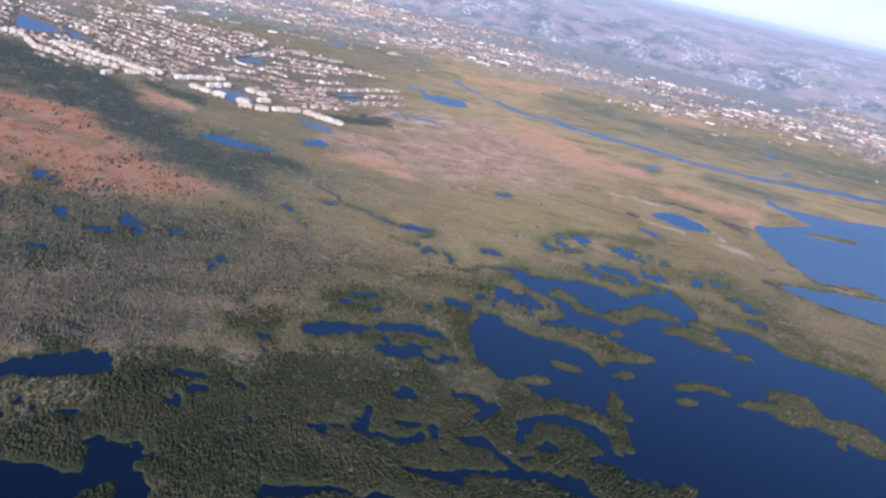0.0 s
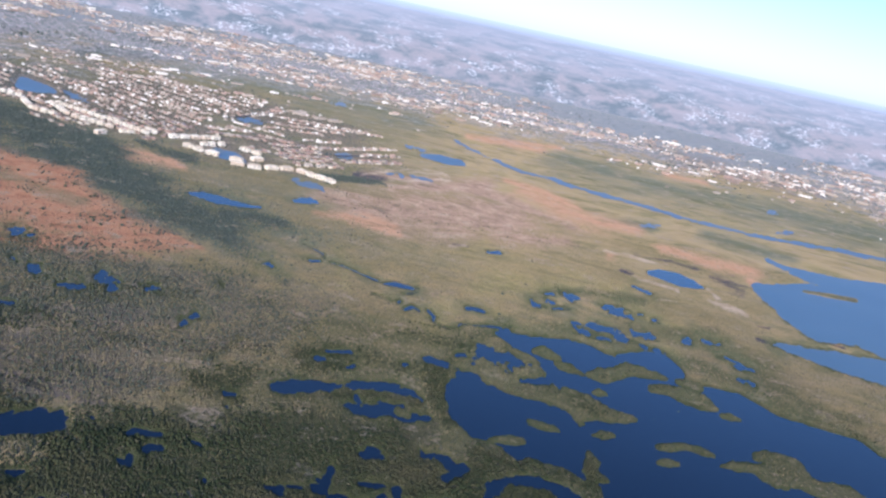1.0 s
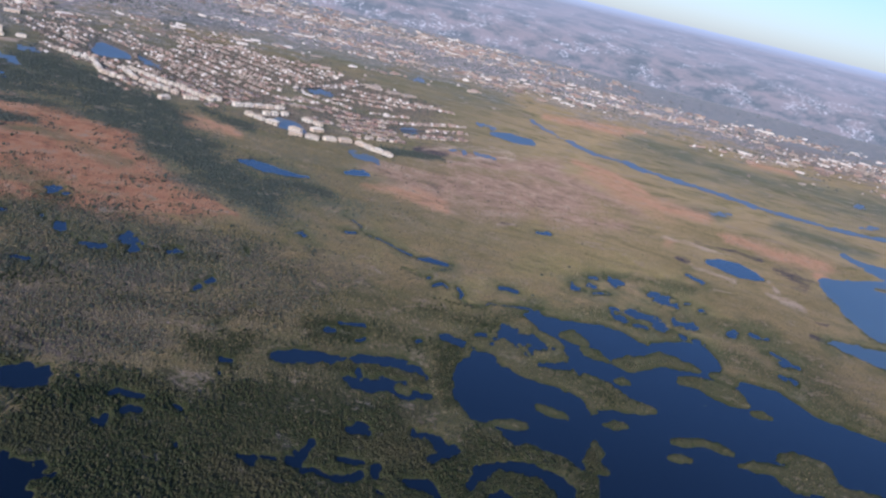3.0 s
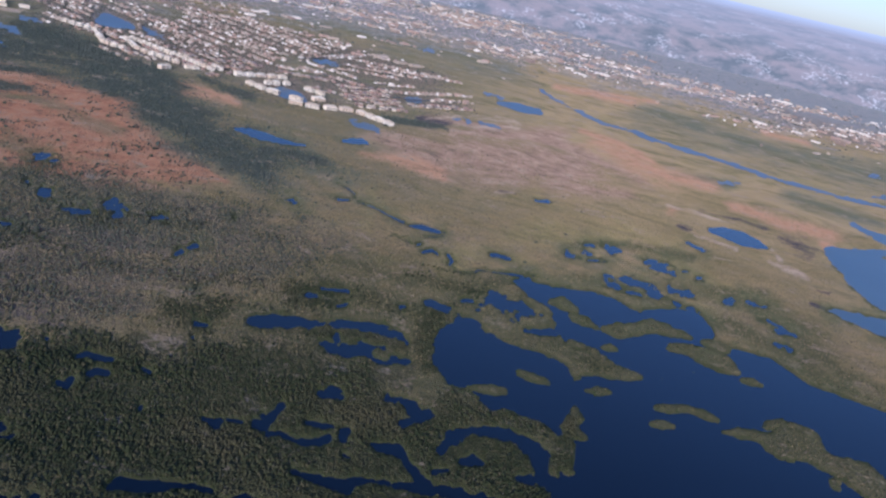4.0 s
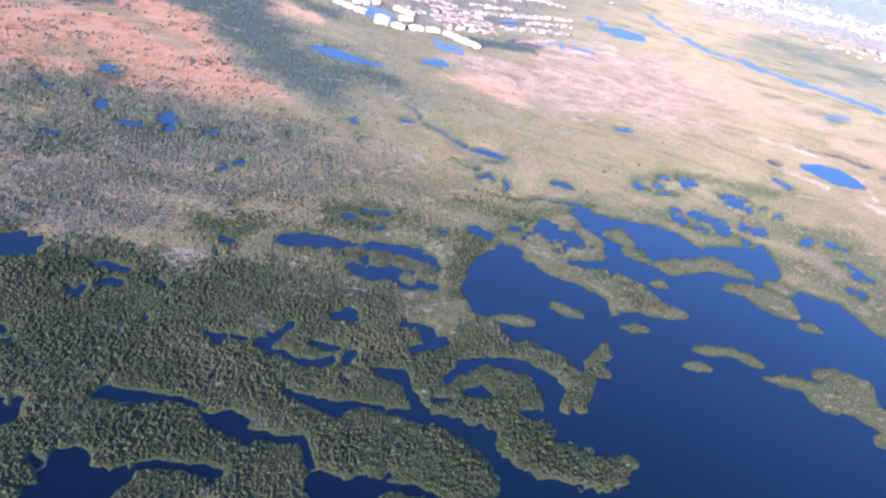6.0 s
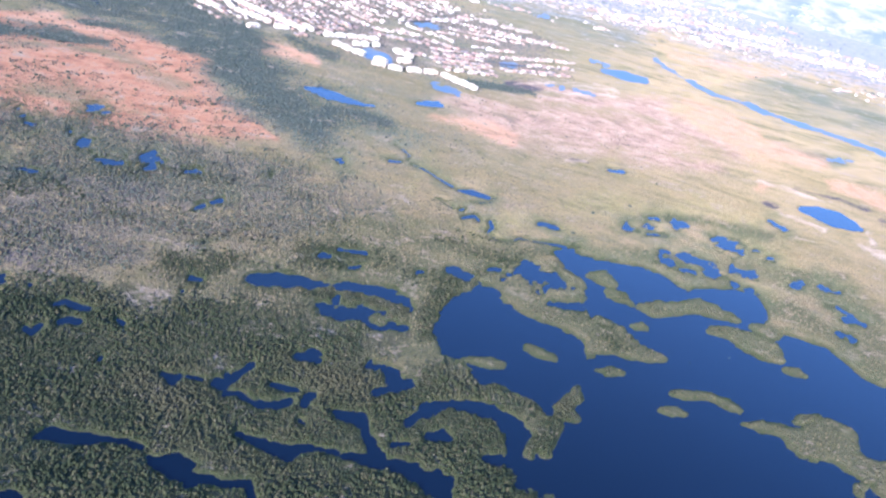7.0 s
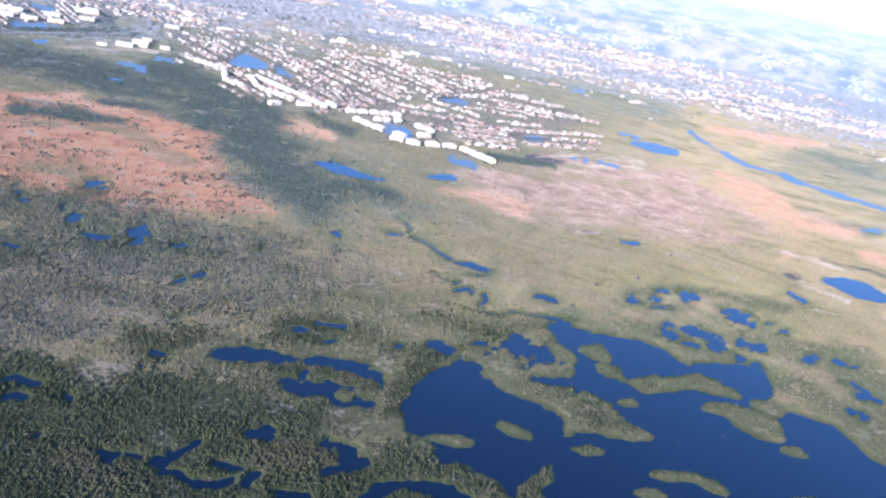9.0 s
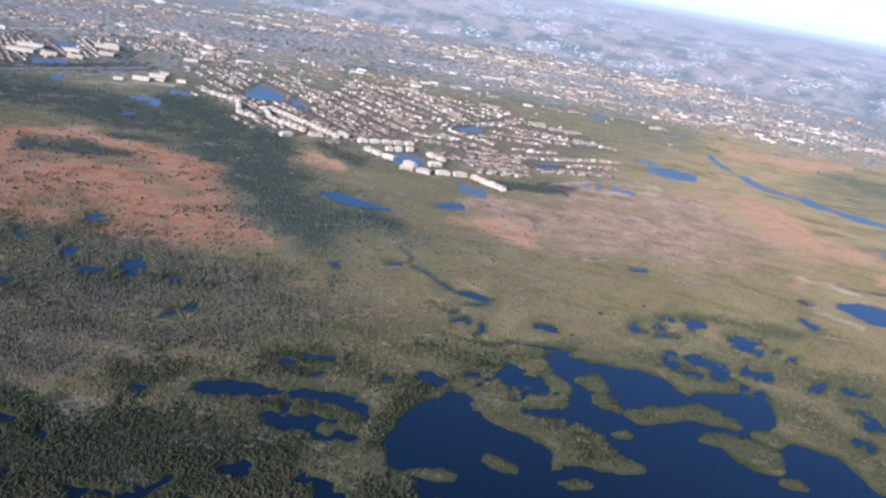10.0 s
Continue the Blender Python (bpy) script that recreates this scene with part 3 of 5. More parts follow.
zone("tawny",
      (7, 2.9, [(-182, 1373, 7.4), (-122, 1394, 10), (-75, 1399, 6.3)]),
      (-6, 3.8, [(111, 1966, 18.3), (183, 1840, 22.5), (242, 1801, 21.6), (305, 1821, 12.6)]),
      (-13, 3.5, [(345, 1675, 11.6), (418, 1664, 14.4), (484, 1667, 11.7)]),
      (-18, 3.1, [(463, 1573, 7.3), (493, 1451, 7.6), (507, 1285, 5)]),
      (-1, 5.6, [(-33, 2641, 8.9), (115, 2707, 13.9), (161, 2755, 9.6)]),
      (-11, 5.9, [(506, 2807, 9.5), (616, 2814, 9.6)]),
      (-8, 3.2, [(238, 1525, 8)]))
zone("tawny",
      (42, 3.0, [(-716, 1306, 10.5), (-710, 1216, 4.7), (-627, 1308, 4.9)]),
      (31, 3.1, [(-509, 1436, 7.7), (-464, 1457, 7.7), (-426, 1506, 8)]),
      (19, 2.6, [(-131, 1351, 8.9), (-73, 1358, 6.5)]),
      (5, 5.4, [(-43, 2679, 5.9), (89, 2789, 8.3), (215, 2877, 8.7)]))
zone("pinkland",
      (3, 3.3, [(-161, 1533, 15.9), (-78, 1565, 30.2), (8, 1623, 41.1), (81, 1661, 46)]),
      (2, 3.7, [(-110, 1688, 14), (35, 1928, 21.5)]),
      (-3, 3.1, [(67, 1484, 18), (171, 1555, 14)]),
      (5, 3.8, [(-178, 1750, 7.5), (-48, 1877, 8.5)]))
zone("sand",
      (13, 3.6, [(-176, 1755, 2), (-107, 1938, 2.4), (-46, 1956, 3.1), (-33, 1925, 3), (-37, 1858, 2.1), (-97, 1730, 1.9)]),
      (41, 4.1, [(-1021, 1689, 6.5), (-945, 1789, 3.4), (-1004, 1586, 3)]),
      (34, 3.6, [(-722, 1630, 2.3), (-605, 1592, 2.1)]))
zone("wood",
      (39, 3.2, [(-999, 1343, 46.2), (-935, 1416, 34.7), (-857, 1445, 37.1), (-746, 1460, 32.3), (-629, 1435, 37.4), (-519, 1382, 40), (-416, 1294, 45.7), (-326, 1204, 41.3), (-248, 1142, 21.2)]),
      (43, 2.9, [(-678, 1166, 11.5), (-641, 1206, 16.3), (-589, 1232, 10.4)]),
      (37, 3.6, [(-836, 1624, 12.8), (-660, 1547, 9.4)]),
      (29, 3.3, [(-510, 1578, 11.4), (-410, 1545, 9.1)]),
      (18, 3.3, [(-231, 1657, 9.4), (-172, 1703, 9.6), (-140, 1717, 6.9)]),
      (40, 3.1, [(-679, 1310, 5), (-652, 1337, 5.1)]))
zone("wood",
      (43, 4.4, [(-1137, 1536, 8.7), (-1140, 1642, 9.5), (-1128, 1808, 10.8), (-1120, 1916, 9.7)]),
      (26, 6.3, [(-1054, 2631, 21.5), (-1050, 2891, 30.3), (-958, 3007, 21)]),
      (27, 2.5, [(-263, 1178, 19.6), (-266, 1261, 15.5), (-208, 1269, 15.1)]))
zone("green",
      (-8, 3.9, [(256, 1844, 7.9), (300, 1868, 14.6), (343, 1880, 9.8)]))
zone("olive",
      (-13, 2.5, [(272, 1160, 10.1), (333, 1201, 7.6)]),
      (-20, 2.2, [(346, 1019, 9.1), (391, 1016, 11), (438, 983, 8.7)]))
zone("green",
      (17, 5.6, [(-812, 2768, 49.1), (-583, 2820, 52.7), (-358, 2755, 47.7), (-188, 2783, 42.4)]))
zone("lush_glow",
      (2, 2.3, [(52, 1169, 12.7), (86, 1259, 14.6), (141, 1248, 16.1), (176, 1353, 16.4), (250, 1233, 15.2), (293, 1174, 13.6)]),
      (8, 2.0, [(75, 1065, 12.4)]),
      (21, 1.7, [(-113, 882, 7.2), (-76, 908, 6.5)]),
      (17, 2.2, [(-121, 1210, 8.9), (-86, 1045, 6.7)]),
      (29, 1.6, [(-144, 812, 5.3), (-203, 775, 5.9)]),
      (11, 1.9, [(4, 988, 12.2), (26, 1072, 9.4)]),
      (-4, 2.0, [(262, 1083, 16.9)]))
zone("shrub",
      (34, 1.8, [(-383, 703, 35.4), (-316, 783, 46.4), (-263, 815, 43.1), (-237, 903, 36), (-195, 965, 24.4)]),
      (36, 1.6, [(-275, 698, 27.9), (-219, 754, 22.2)]),
      (21, 2.0, [(-146, 1013, 9)]),
      (28, 1.8, [(-332, 832, 32.7), (-243, 868, 36.4), (-159, 918, 20.8), (-97, 956, 12)]),
      (39, 1.5, [(-270, 639, 26.6), (-206, 672, 16.6)]))
zone("town",
      (31, 4.0, [(-984, 1985, 52.6), (-827, 1920, 65.7), (-685, 1862, 58.7), (-573, 1836, 46.5), (-503, 1837, 45.1)]),
      (22, 4.6, [(-774, 2195, 60.4), (-650, 2228, 49.2), (-505, 2239, 41.4), (-372, 2231, 35.8), (-265, 2211, 20.3)]),
      (18, 3.8, [(-391, 1839, 21.4), (-294, 1867, 24.2), (-216, 1949, 19.1), (-144, 1995, 6.5)]),
      (32, 3.7, [(-709, 1678, 21.8), (-575, 1684, 14.6)]),
      (23, 3.3, [(-416, 1669, 32.8), (-307, 1653, 13.8), (-211, 1606, 5)]),
      (44, 4.7, [(-1320, 1747, 35.4), (-1261, 1793, 28.4), (-1323, 2006, 25.4)]),
      (38, 5.7, [(-1518, 2344, 47.1), (-1364, 2334, 44.3), (-1290, 2399, 33.6)]))
zone("town",
      (2, 7.5, [(-328, 3473, 34.4), (-102, 3617, 37.1), (160, 3658, 37.8)]),
      (-11, 7.3, [(327, 3414, 28.4), (541, 3462, 41.2), (820, 3424, 58.6), (1061, 3344, 39.4)]),
      (-21, 7.7, [(1734, 5314, 53.1), (1318, 3410, 56.4), (1557, 3393, 69)]),
      (12, 8.5, [(-1246, 3867, 67.3), (-906, 3818, 44.4), (-623, 4039, 41.6), (-452, 4117, 28.5)]))
zone("green",
      (25, 2.4, [(-417, 1303, 47.7), (-315, 1190, 55.7), (-237, 1123, 38.4), (-178, 1083, 24.3)]),
      (19, 2.5, [(-287, 1358, 25.6), (-203, 1271, 24.1), (-130, 1234, 20.1)]),
      (25, 2.9, [(-392, 1367, 24.1)]))
zone("green",
      (-13, 5.4, [(219, 2675, 32.9), (418, 2479, 44.9), (632, 2515, 51), (835, 2497, 51.1), (1076, 2591, 56.3)]),
      (-15, 4.0, [(453, 1908, 16.4), (601, 1866, 12.8)]),
      (-1, 5.6, [(69, 2711, 23.3)]))
zone("olive",
      (-4, 2.0, [(140, 1081, 9), (185, 1083, 12.5), (242, 1062, 15.2), (294, 1042, 20.8), (334, 1014, 19.5), (370, 981, 18)]),
      (9, 1.8, [(32, 934, 12.2), (60, 986, 10), (82, 1057, 7.5)]),
      (19, 1.6, [(-27, 865, 12.6), (-74, 812, 8.7)]))
zone("brush",
      (34, 2.0, [(-441, 845, 22.1), (-389, 872, 27.2), (-348, 897, 29.2), (-292, 923, 25.7), (-237, 952, 19), (-189, 998, 10.8)]),
      (37, 1.8, [(-332, 784, 13.8), (-280, 839, 11.3)]))
zone("city",
      (38, 6.6, [(-2023, 2352, 99.9), (-1670, 2408, 95.7), (-1569, 2778, 108.6), (-1466, 3272, 115.4)]),
      (12, 7.4, [(-1339, 3446, 95.1), (-1139, 3414, 102.2), (-778, 3659, 94.1), (-400, 3770, 86.7), (-16, 3750, 74.8), (283, 3675, 63.4), (493, 3505, 55.9)]))
zone("city",
      (27, 7.0, [(-1666, 3057, 115.7), (-1274, 2964, 76.1)]),
      (-21, 8.6, [(1483, 4489, 87.2), (1480, 3869, 79.2), (1647, 3606, 88.9)]))
zone("lush_glow",
      (28, 1.6, [(-180, 776, 2.9), (-147, 804, 3.8), (-123, 834, 3.1)]),
      (22, 1.7, [(-121, 890, 4), (-88, 912, 4.9)]))
zone("wood",
      (46, 4.3, [(-1211, 1603, 12.9), (-1168, 1699, 11.9)]),
      (42, 5.1, [(-1425, 2044, 12.4), (-1258, 2005, 15)]),
      (46, 5.2, [(-1485, 1919, 9.7)]))
zone("town",
      (17, 8.4, [(-1355, 3913, 16.9), (-1126, 4004, 20.3), (-877, 3961, 22.2), (-670, 4020, 22), (-440, 4164, 13)]))
zone("town",
      (28, 9.1, [(-1898, 4006, 18), (-1628, 4107, 21.4)]),
      (7, 7.0, [(-366, 3444, 13.4), (-122, 3587, 16.7), (142, 3542, 18.3)]))
zone("wood",
      (30, 2.6, [(-471, 1359, 41.9), (-346, 1245, 40.3), (-282, 1217, 24.7)]),
      (26, 2.7, [(-309, 1322, 16.4), (-257, 1316, 11.3)]))
zone("orange",
      (36, 2.9, [(-702, 1154, 33.1), (-663, 1207, 34.5), (-611, 1250, 35.3), (-510, 1228, 32.4), (-398, 1164, 23.2)]),
      (26, 2.2, [(-295, 1076, 13.9), (-247, 1062, 7.5)]))
zone("wood",
      (30, 3.0, [(-824, 1644, 42.5), (-686, 1571, 44.1), (-534, 1441, 46.8), (-406, 1306, 43.9), (-302, 1197, 33.9), (-238, 1123, 18.4)]))
zone("shrub",
      (36, 1.5, [(-237, 681, 17.3), (-200, 694, 15.1), (-168, 716, 9.7)]))
zone("shrub",
      (31, 1.6, [(-199, 769, 21.5), (-164, 793, 20.4), (-136, 846, 17.3), (-106, 904, 12.9)]),
      (39, 1.4, [(-188, 684, 16.6), (-163, 713, 9.6)]))
zone("green",
      (22, 2.4, [(-236, 1220, 36.4), (-163, 1220, 30.7), (-120, 1292, 22.2)]),
      (27, 2.7, [(-326, 1300, 29.9)]))
zone("pinkland",
      (13, 2.9, [(-192, 1500, 12.6), (-112, 1441, 29.4), (-54, 1518, 36.7), (20, 1546, 34.5), (98, 1557, 24.2)]),
      (7, 3.4, [(-82, 1789, 14.4), (2, 1843, 20.9), (103, 1794, 19.2), (185, 1693, 14.3)]))
zone("trail",
      (35, 2.6, [(-298, 671, 1.2), (-282, 668, 1.2), (-263, 661, 1.2), (-241, 650, 1.3), (-219, 644, 1.5), (-203, 646, 1.5), (-186, 651, 1.5)]),
      (34, 2.6, [(-279, 677, 0.8), (-248, 659, 1.0), (-222, 655, 1.0), (-205, 661, 1.2)]),
      (21, 2.5, [(-274, 654, 1.6), (-255, 656, 1.2), (-243, 656, 1.2), (-221, 652, 1.2)]))
zone("furrow",
      (35, 2.5, [(-249, 653, 1.0), (-236, 650, 1.3), (-223, 647, 1.3)]),
      (20, 2.5, [(-250, 658, 1.0), (-239, 656, 1.3), (-223, 652, 1.0)]),
      (23, 2.8, [(-177, 765, 0.6), (-162, 777, 1.1), (-150, 793, 1.1), (-131, 816, 0.8), (-114, 828, 0.8)]))
zone("orange",
      (34, 3.6, [(-497, 949, 12.4), (-444, 952, 8.9), (-404, 970, 9), (-364, 989, 9.1), (-326, 1011, 7.4), (-288, 1035, 5.2), (-254, 1058, 2.9)]))
zone("mangrove",
      (-3, 2.0, [(183, 599, 9.5), (193, 606, 6.4)]),
      (3, 2.2, [(136, 624, 8.7), (114, 691, 6.6), (129, 703, 5.2)]))
zone("olive",
      (-8, 4.3, [(258, 1288, 7.2), (151, 1251, 5.1), (113, 1183, 4.2)]),
      (-16, 3.9, [(217, 1136, 6.5), (308, 1160, 11.9), (357, 1083, 17.3), (394, 995, 13.7)]),
      (1, 3.3, [(-82, 923, 7.5), (-16, 919, 6.4), (49, 949, 5.5)]),
      (10, 2.9, [(-141, 825, 4.8), (-149, 760, 5.4)]))
zone("mangrove",
      (18, 2.3, [(-85, 646, 16.5), (-36, 663, 16.7), (8, 697, 13.4)]),
      (6, 2.3, [(73, 700, 9.1), (108, 700, 6)]),
      (9, 2.5, [(45, 758, 6.6)]))
zone("mangrove",
      (23, 2.0, [(-156, 446, 43.9), (-157, 537, 33.6), (-114, 539, 34.8), (-65, 546, 34.7), (-11, 543, 33.9), (33, 549, 30.7), (74, 565, 28), (108, 563, 24.5)]),
      (21, 1.7, [(-98, 397, 48.8), (-63, 426, 40.8), (-20, 451, 39.5), (33, 476, 37.8), (83, 499, 33.2), (132, 515, 25.2)]),
      (36, 2.4, [(-235, 611, 11.7), (-210, 614, 8)]),
      (30, 2.3, [(-175, 611, 13.6), (-152, 621, 14.5), (-130, 631, 11.7)]),
      (24, 2.6, [(-142, 718, 6.5), (-117, 719, 10.6), (-115, 750, 5.9)]),
      (17, 2.8, [(-82, 816, 6.3), (-60, 837, 8.3)]),
      (14, 2.6, [(-49, 757, 4.2), (-17, 771, 4.2), (17, 777, 5.1)]),
      (9, 2.8, [(38, 783, 8.5), (27, 850, 8.2), (36, 883, 3.8)]),
      (6, 2.1, [(26, 646, 14.2), (57, 645, 15.8), (101, 645, 16.7), (125, 602, 12.3), (167, 591, 11.3)]),
      (1, 2.3, [(143, 703, 6.7), (154, 722, 9.9), (154, 677, 8.6)]))
zone("tawny",
      (30, 5.0, [(-528, 1509, 4.3), (-463, 1503, 6.7), (-398, 1474, 5.7)]),
      (19, 4.2, [(-161, 1385, 5.8), (-120, 1379, 5.7), (-78, 1371, 4.9)]),
      (5, 5.9, [(72, 2050, 5), (160, 1975, 8.5), (213, 1900, 6.3)]))
# glow around the point opposite the sun, painted on as yellow ground
zone("lush_glow",
      (-2, 4.2, [(142, 1268, 10.5), (193, 1314, 12.1), (248, 1292, 10.5)]),
      (3, 4.0, [(69, 1211, 8.9), (113, 1231, 8.9)]))
zone("clearing",
      (18, 2.4, [(-69, 720, 4.8), (-42, 708, 6.3), (-17, 708, 3.9)]),
      (25, 2.3, [(-118, 654, 5.2), (-100, 637, 5.1)]),
      (27, 2.4, [(-150, 672, 4.6), (-130, 660, 3.8)]),
      (12, 2.4, [(4, 698, 5.4), (26, 718, 6.3), (34, 749, 4.9)]),
      (22, 2.4, [(-99, 673, 3.8), (-77, 681, 3.8)]),
      (7, 2.4, [(69, 713, 4.6), (98, 711, 4.6)]),
      (14, 2.1, [(19, 605, 3.4), (42, 599, 4)]),
      (7, 2.0, [(80, 590, 2.6), (102, 614, 3.3)]),
      (12, 1.9, [(47, 539, 4.2), (81, 544, 4.2)]))
zone("sand",
      (-10, 5.4, [(233, 1565, 2.6), (259, 1560, 3.5), (293, 1547, 2.6), (328, 1544, 1.7)]),
      (-12, 4.9, [(264, 1427, 1.6), (290, 1405, 2.4), (322, 1402, 2.4)]),
      (-16, 4.8, [(360, 1371, 1.5), (382, 1364, 3.8), (404, 1340, 2.3)]),
      (-15, 5.0, [(370, 1451, 1.6), (380, 1391, 1.6)]),
      (-1, 4.7, [(5, 1361, 1.5), (24, 1374, 1.5)]),
      (3, 6.3, [(-149, 1844, 1.5), (-101, 1897, 1.6), (-50, 1946, 2.2), (-37, 1915, 2.1), (-74, 1825, 1.5), (-129, 1763, 1.5)]))
zone("burnt",
      (-15, 5.3, [(392, 1531, 5.1), (410, 1513, 9.3), (431, 1498, 7.5)]),
      (-10, 5.0, [(246, 1444, 1.6), (262, 1438, 2.4)]),
      (-12, 5.5, [(278, 1572, 1.8), (335, 1589, 2.7), (377, 1568, 2.6)]),
      (-18, 4.6, [(407, 1287, 1.5), (424, 1295, 2.2)]),
      (-18, 4.4, [(391, 1222, 1), (413, 1210, 2.1)]),
      (-21, 4.7, [(482, 1290, 1.1), (516, 1278, 1.8)]),
      (5, 6.0, [(-187, 1748, 4.9), (-139, 1761, 4.9)]),
      (-1, 4.7, [(8, 1372, 1.2), (28, 1371, 1.2)]))


ZONES.extend(("olive", strokes) for name, strokes, wet in LAND_FORMS if not wet)


def brush(x, y, stroke, reach):
    """The points near a stroke of a stretched brush, and their signed distance to it."""
    bearing, stretch, dots = stroke
    c, s = math.cos(radians(bearing)), math.sin(radians(bearing))
    pts = np.array(dots, float)
    pad = (pts[:, 2].max() + reach) * stretch
    near = np.flatnonzero(np.abs(y - (pts[:, 1].min() + pts[:, 1].max()) / 2) < np.ptp(pts[:, 1]) / 2 + pad)
    near = near[np.abs(x[near] - (pts[:, 0].min() + pts[:, 0].max()) / 2) < np.ptp(pts[:, 0]) / 2 + pad]
    px, py = x[near], y[near]
    u, v = px * c + py * s, (-px * s + py * c) / stretch
    pu, pv = pts[:, 0] * c + pts[:, 1] * s, (-pts[:, 0] * s + pts[:, 1] * c) / stretch
    best = np.full(px.shape, float(reach))
    if len(pts) == 1:
        best = np.minimum(best, np.hypot(u - pu[0], v - pv[0]) - pts[0, 2])
    for k in range(len(pts) - 1):
        du, dv = pu[k + 1] - pu[k], pv[k + 1] - pv[k]
        along = np.clip(((u - pu[k]) * du + (v - pv[k]) * dv) / (du * du + dv * dv + 1e-9), 0, 1)
        d = np.hypot(u - pu[k] - along * du, v - pv[k] - along * dv)
        best = np.minimum(best, d - (pts[k, 2] + along * (pts[k + 1, 2] - pts[k, 2])))
    return near, best


def shore_distance(x, y):
    """Metres from the nearest shore: below 0 in the water."""
    wob = fbm(x, y, 26, 4)
    wob2 = fbm(x + 300, y, 7, 3)
    ragged = fbm(x * 1.6 + 40, y * 0.7, 11, 4)
    x, y = x + 1.5 * fbm(x, y + 50, 15, 3), y + 2.6 * fbm(x + 120, y, 17, 3)
    far = np.full(x.shape, 30.0)
    for name, strokes, wet in LAND_FORMS:
        for stroke in strokes:
            size = np.mean([d[2] for d in stroke[2]])
            near, d = brush(x, y, stroke, 30.0)
            rough_, fine_ = (min(0.28 * size, 2.2), min(0.4 * size, 2.2)) if wet else (min(0.25 * size, 1.8), min(0.3 * size, 1.5))
            torn = (min(1.1 * size, 4.0) if stroke[1] < 3.1 else min(3.2 * size, 12.0)) if wet and size < 9 else 0.0
            if name in ("round_pond", "lake_arm", "stream"):
                rough_, fine_, torn = 0.5, 0.6, 0.0
            if name == "river":
                rough_, fine_, torn = 4.0, 2.0, 0.0
            d = np.where(d < 29, d + wob[near] * rough_ + wob2[near] * fine_ + torn * ragged[near] - (0.6 if wet else 0), d)
            far[near] = np.minimum(far[near], d) if wet else np.maximum(far[near], -d)
    return far


def zone_weights(x, y):
    wob = fbm(x + 900, y, 60, 4)
    reach = np.clip(np.hypot(x - HUB[0], y - HUB[1]) / 1500, 0.4, 2.5)
    sway_x, sway_y = 22 * reach * fbm(x, y + 400, 140, 4), 60 * reach * fbm(x + 700, y, 170, 4)
    x, y = x + 4 * reach * fbm(x + 5, y, 15, 3), y + 14 * reach * fbm(x, y + 8, 32, 3)
    weights = {}
    for name, strokes in ZONES:
        w = weights.setdefault(name, np.zeros(x.shape))
        for stroke in strokes:
            size = np.mean([d[2] for d in stroke[2]])
            loose = min(max(size / 30, 0.12), 0.8)
            near, d = brush(x + loose * sway_x, y + loose * sway_y, stroke, size * 2.5 + 5)
            w[near] = np.maximum(w[near], np.clip(0.5 - (d + wob[near] * size * 0.9) / (size * 1.9), 0, 1))
    return weights


HUB = (147.0, 97.0)
RIM = 4780.0


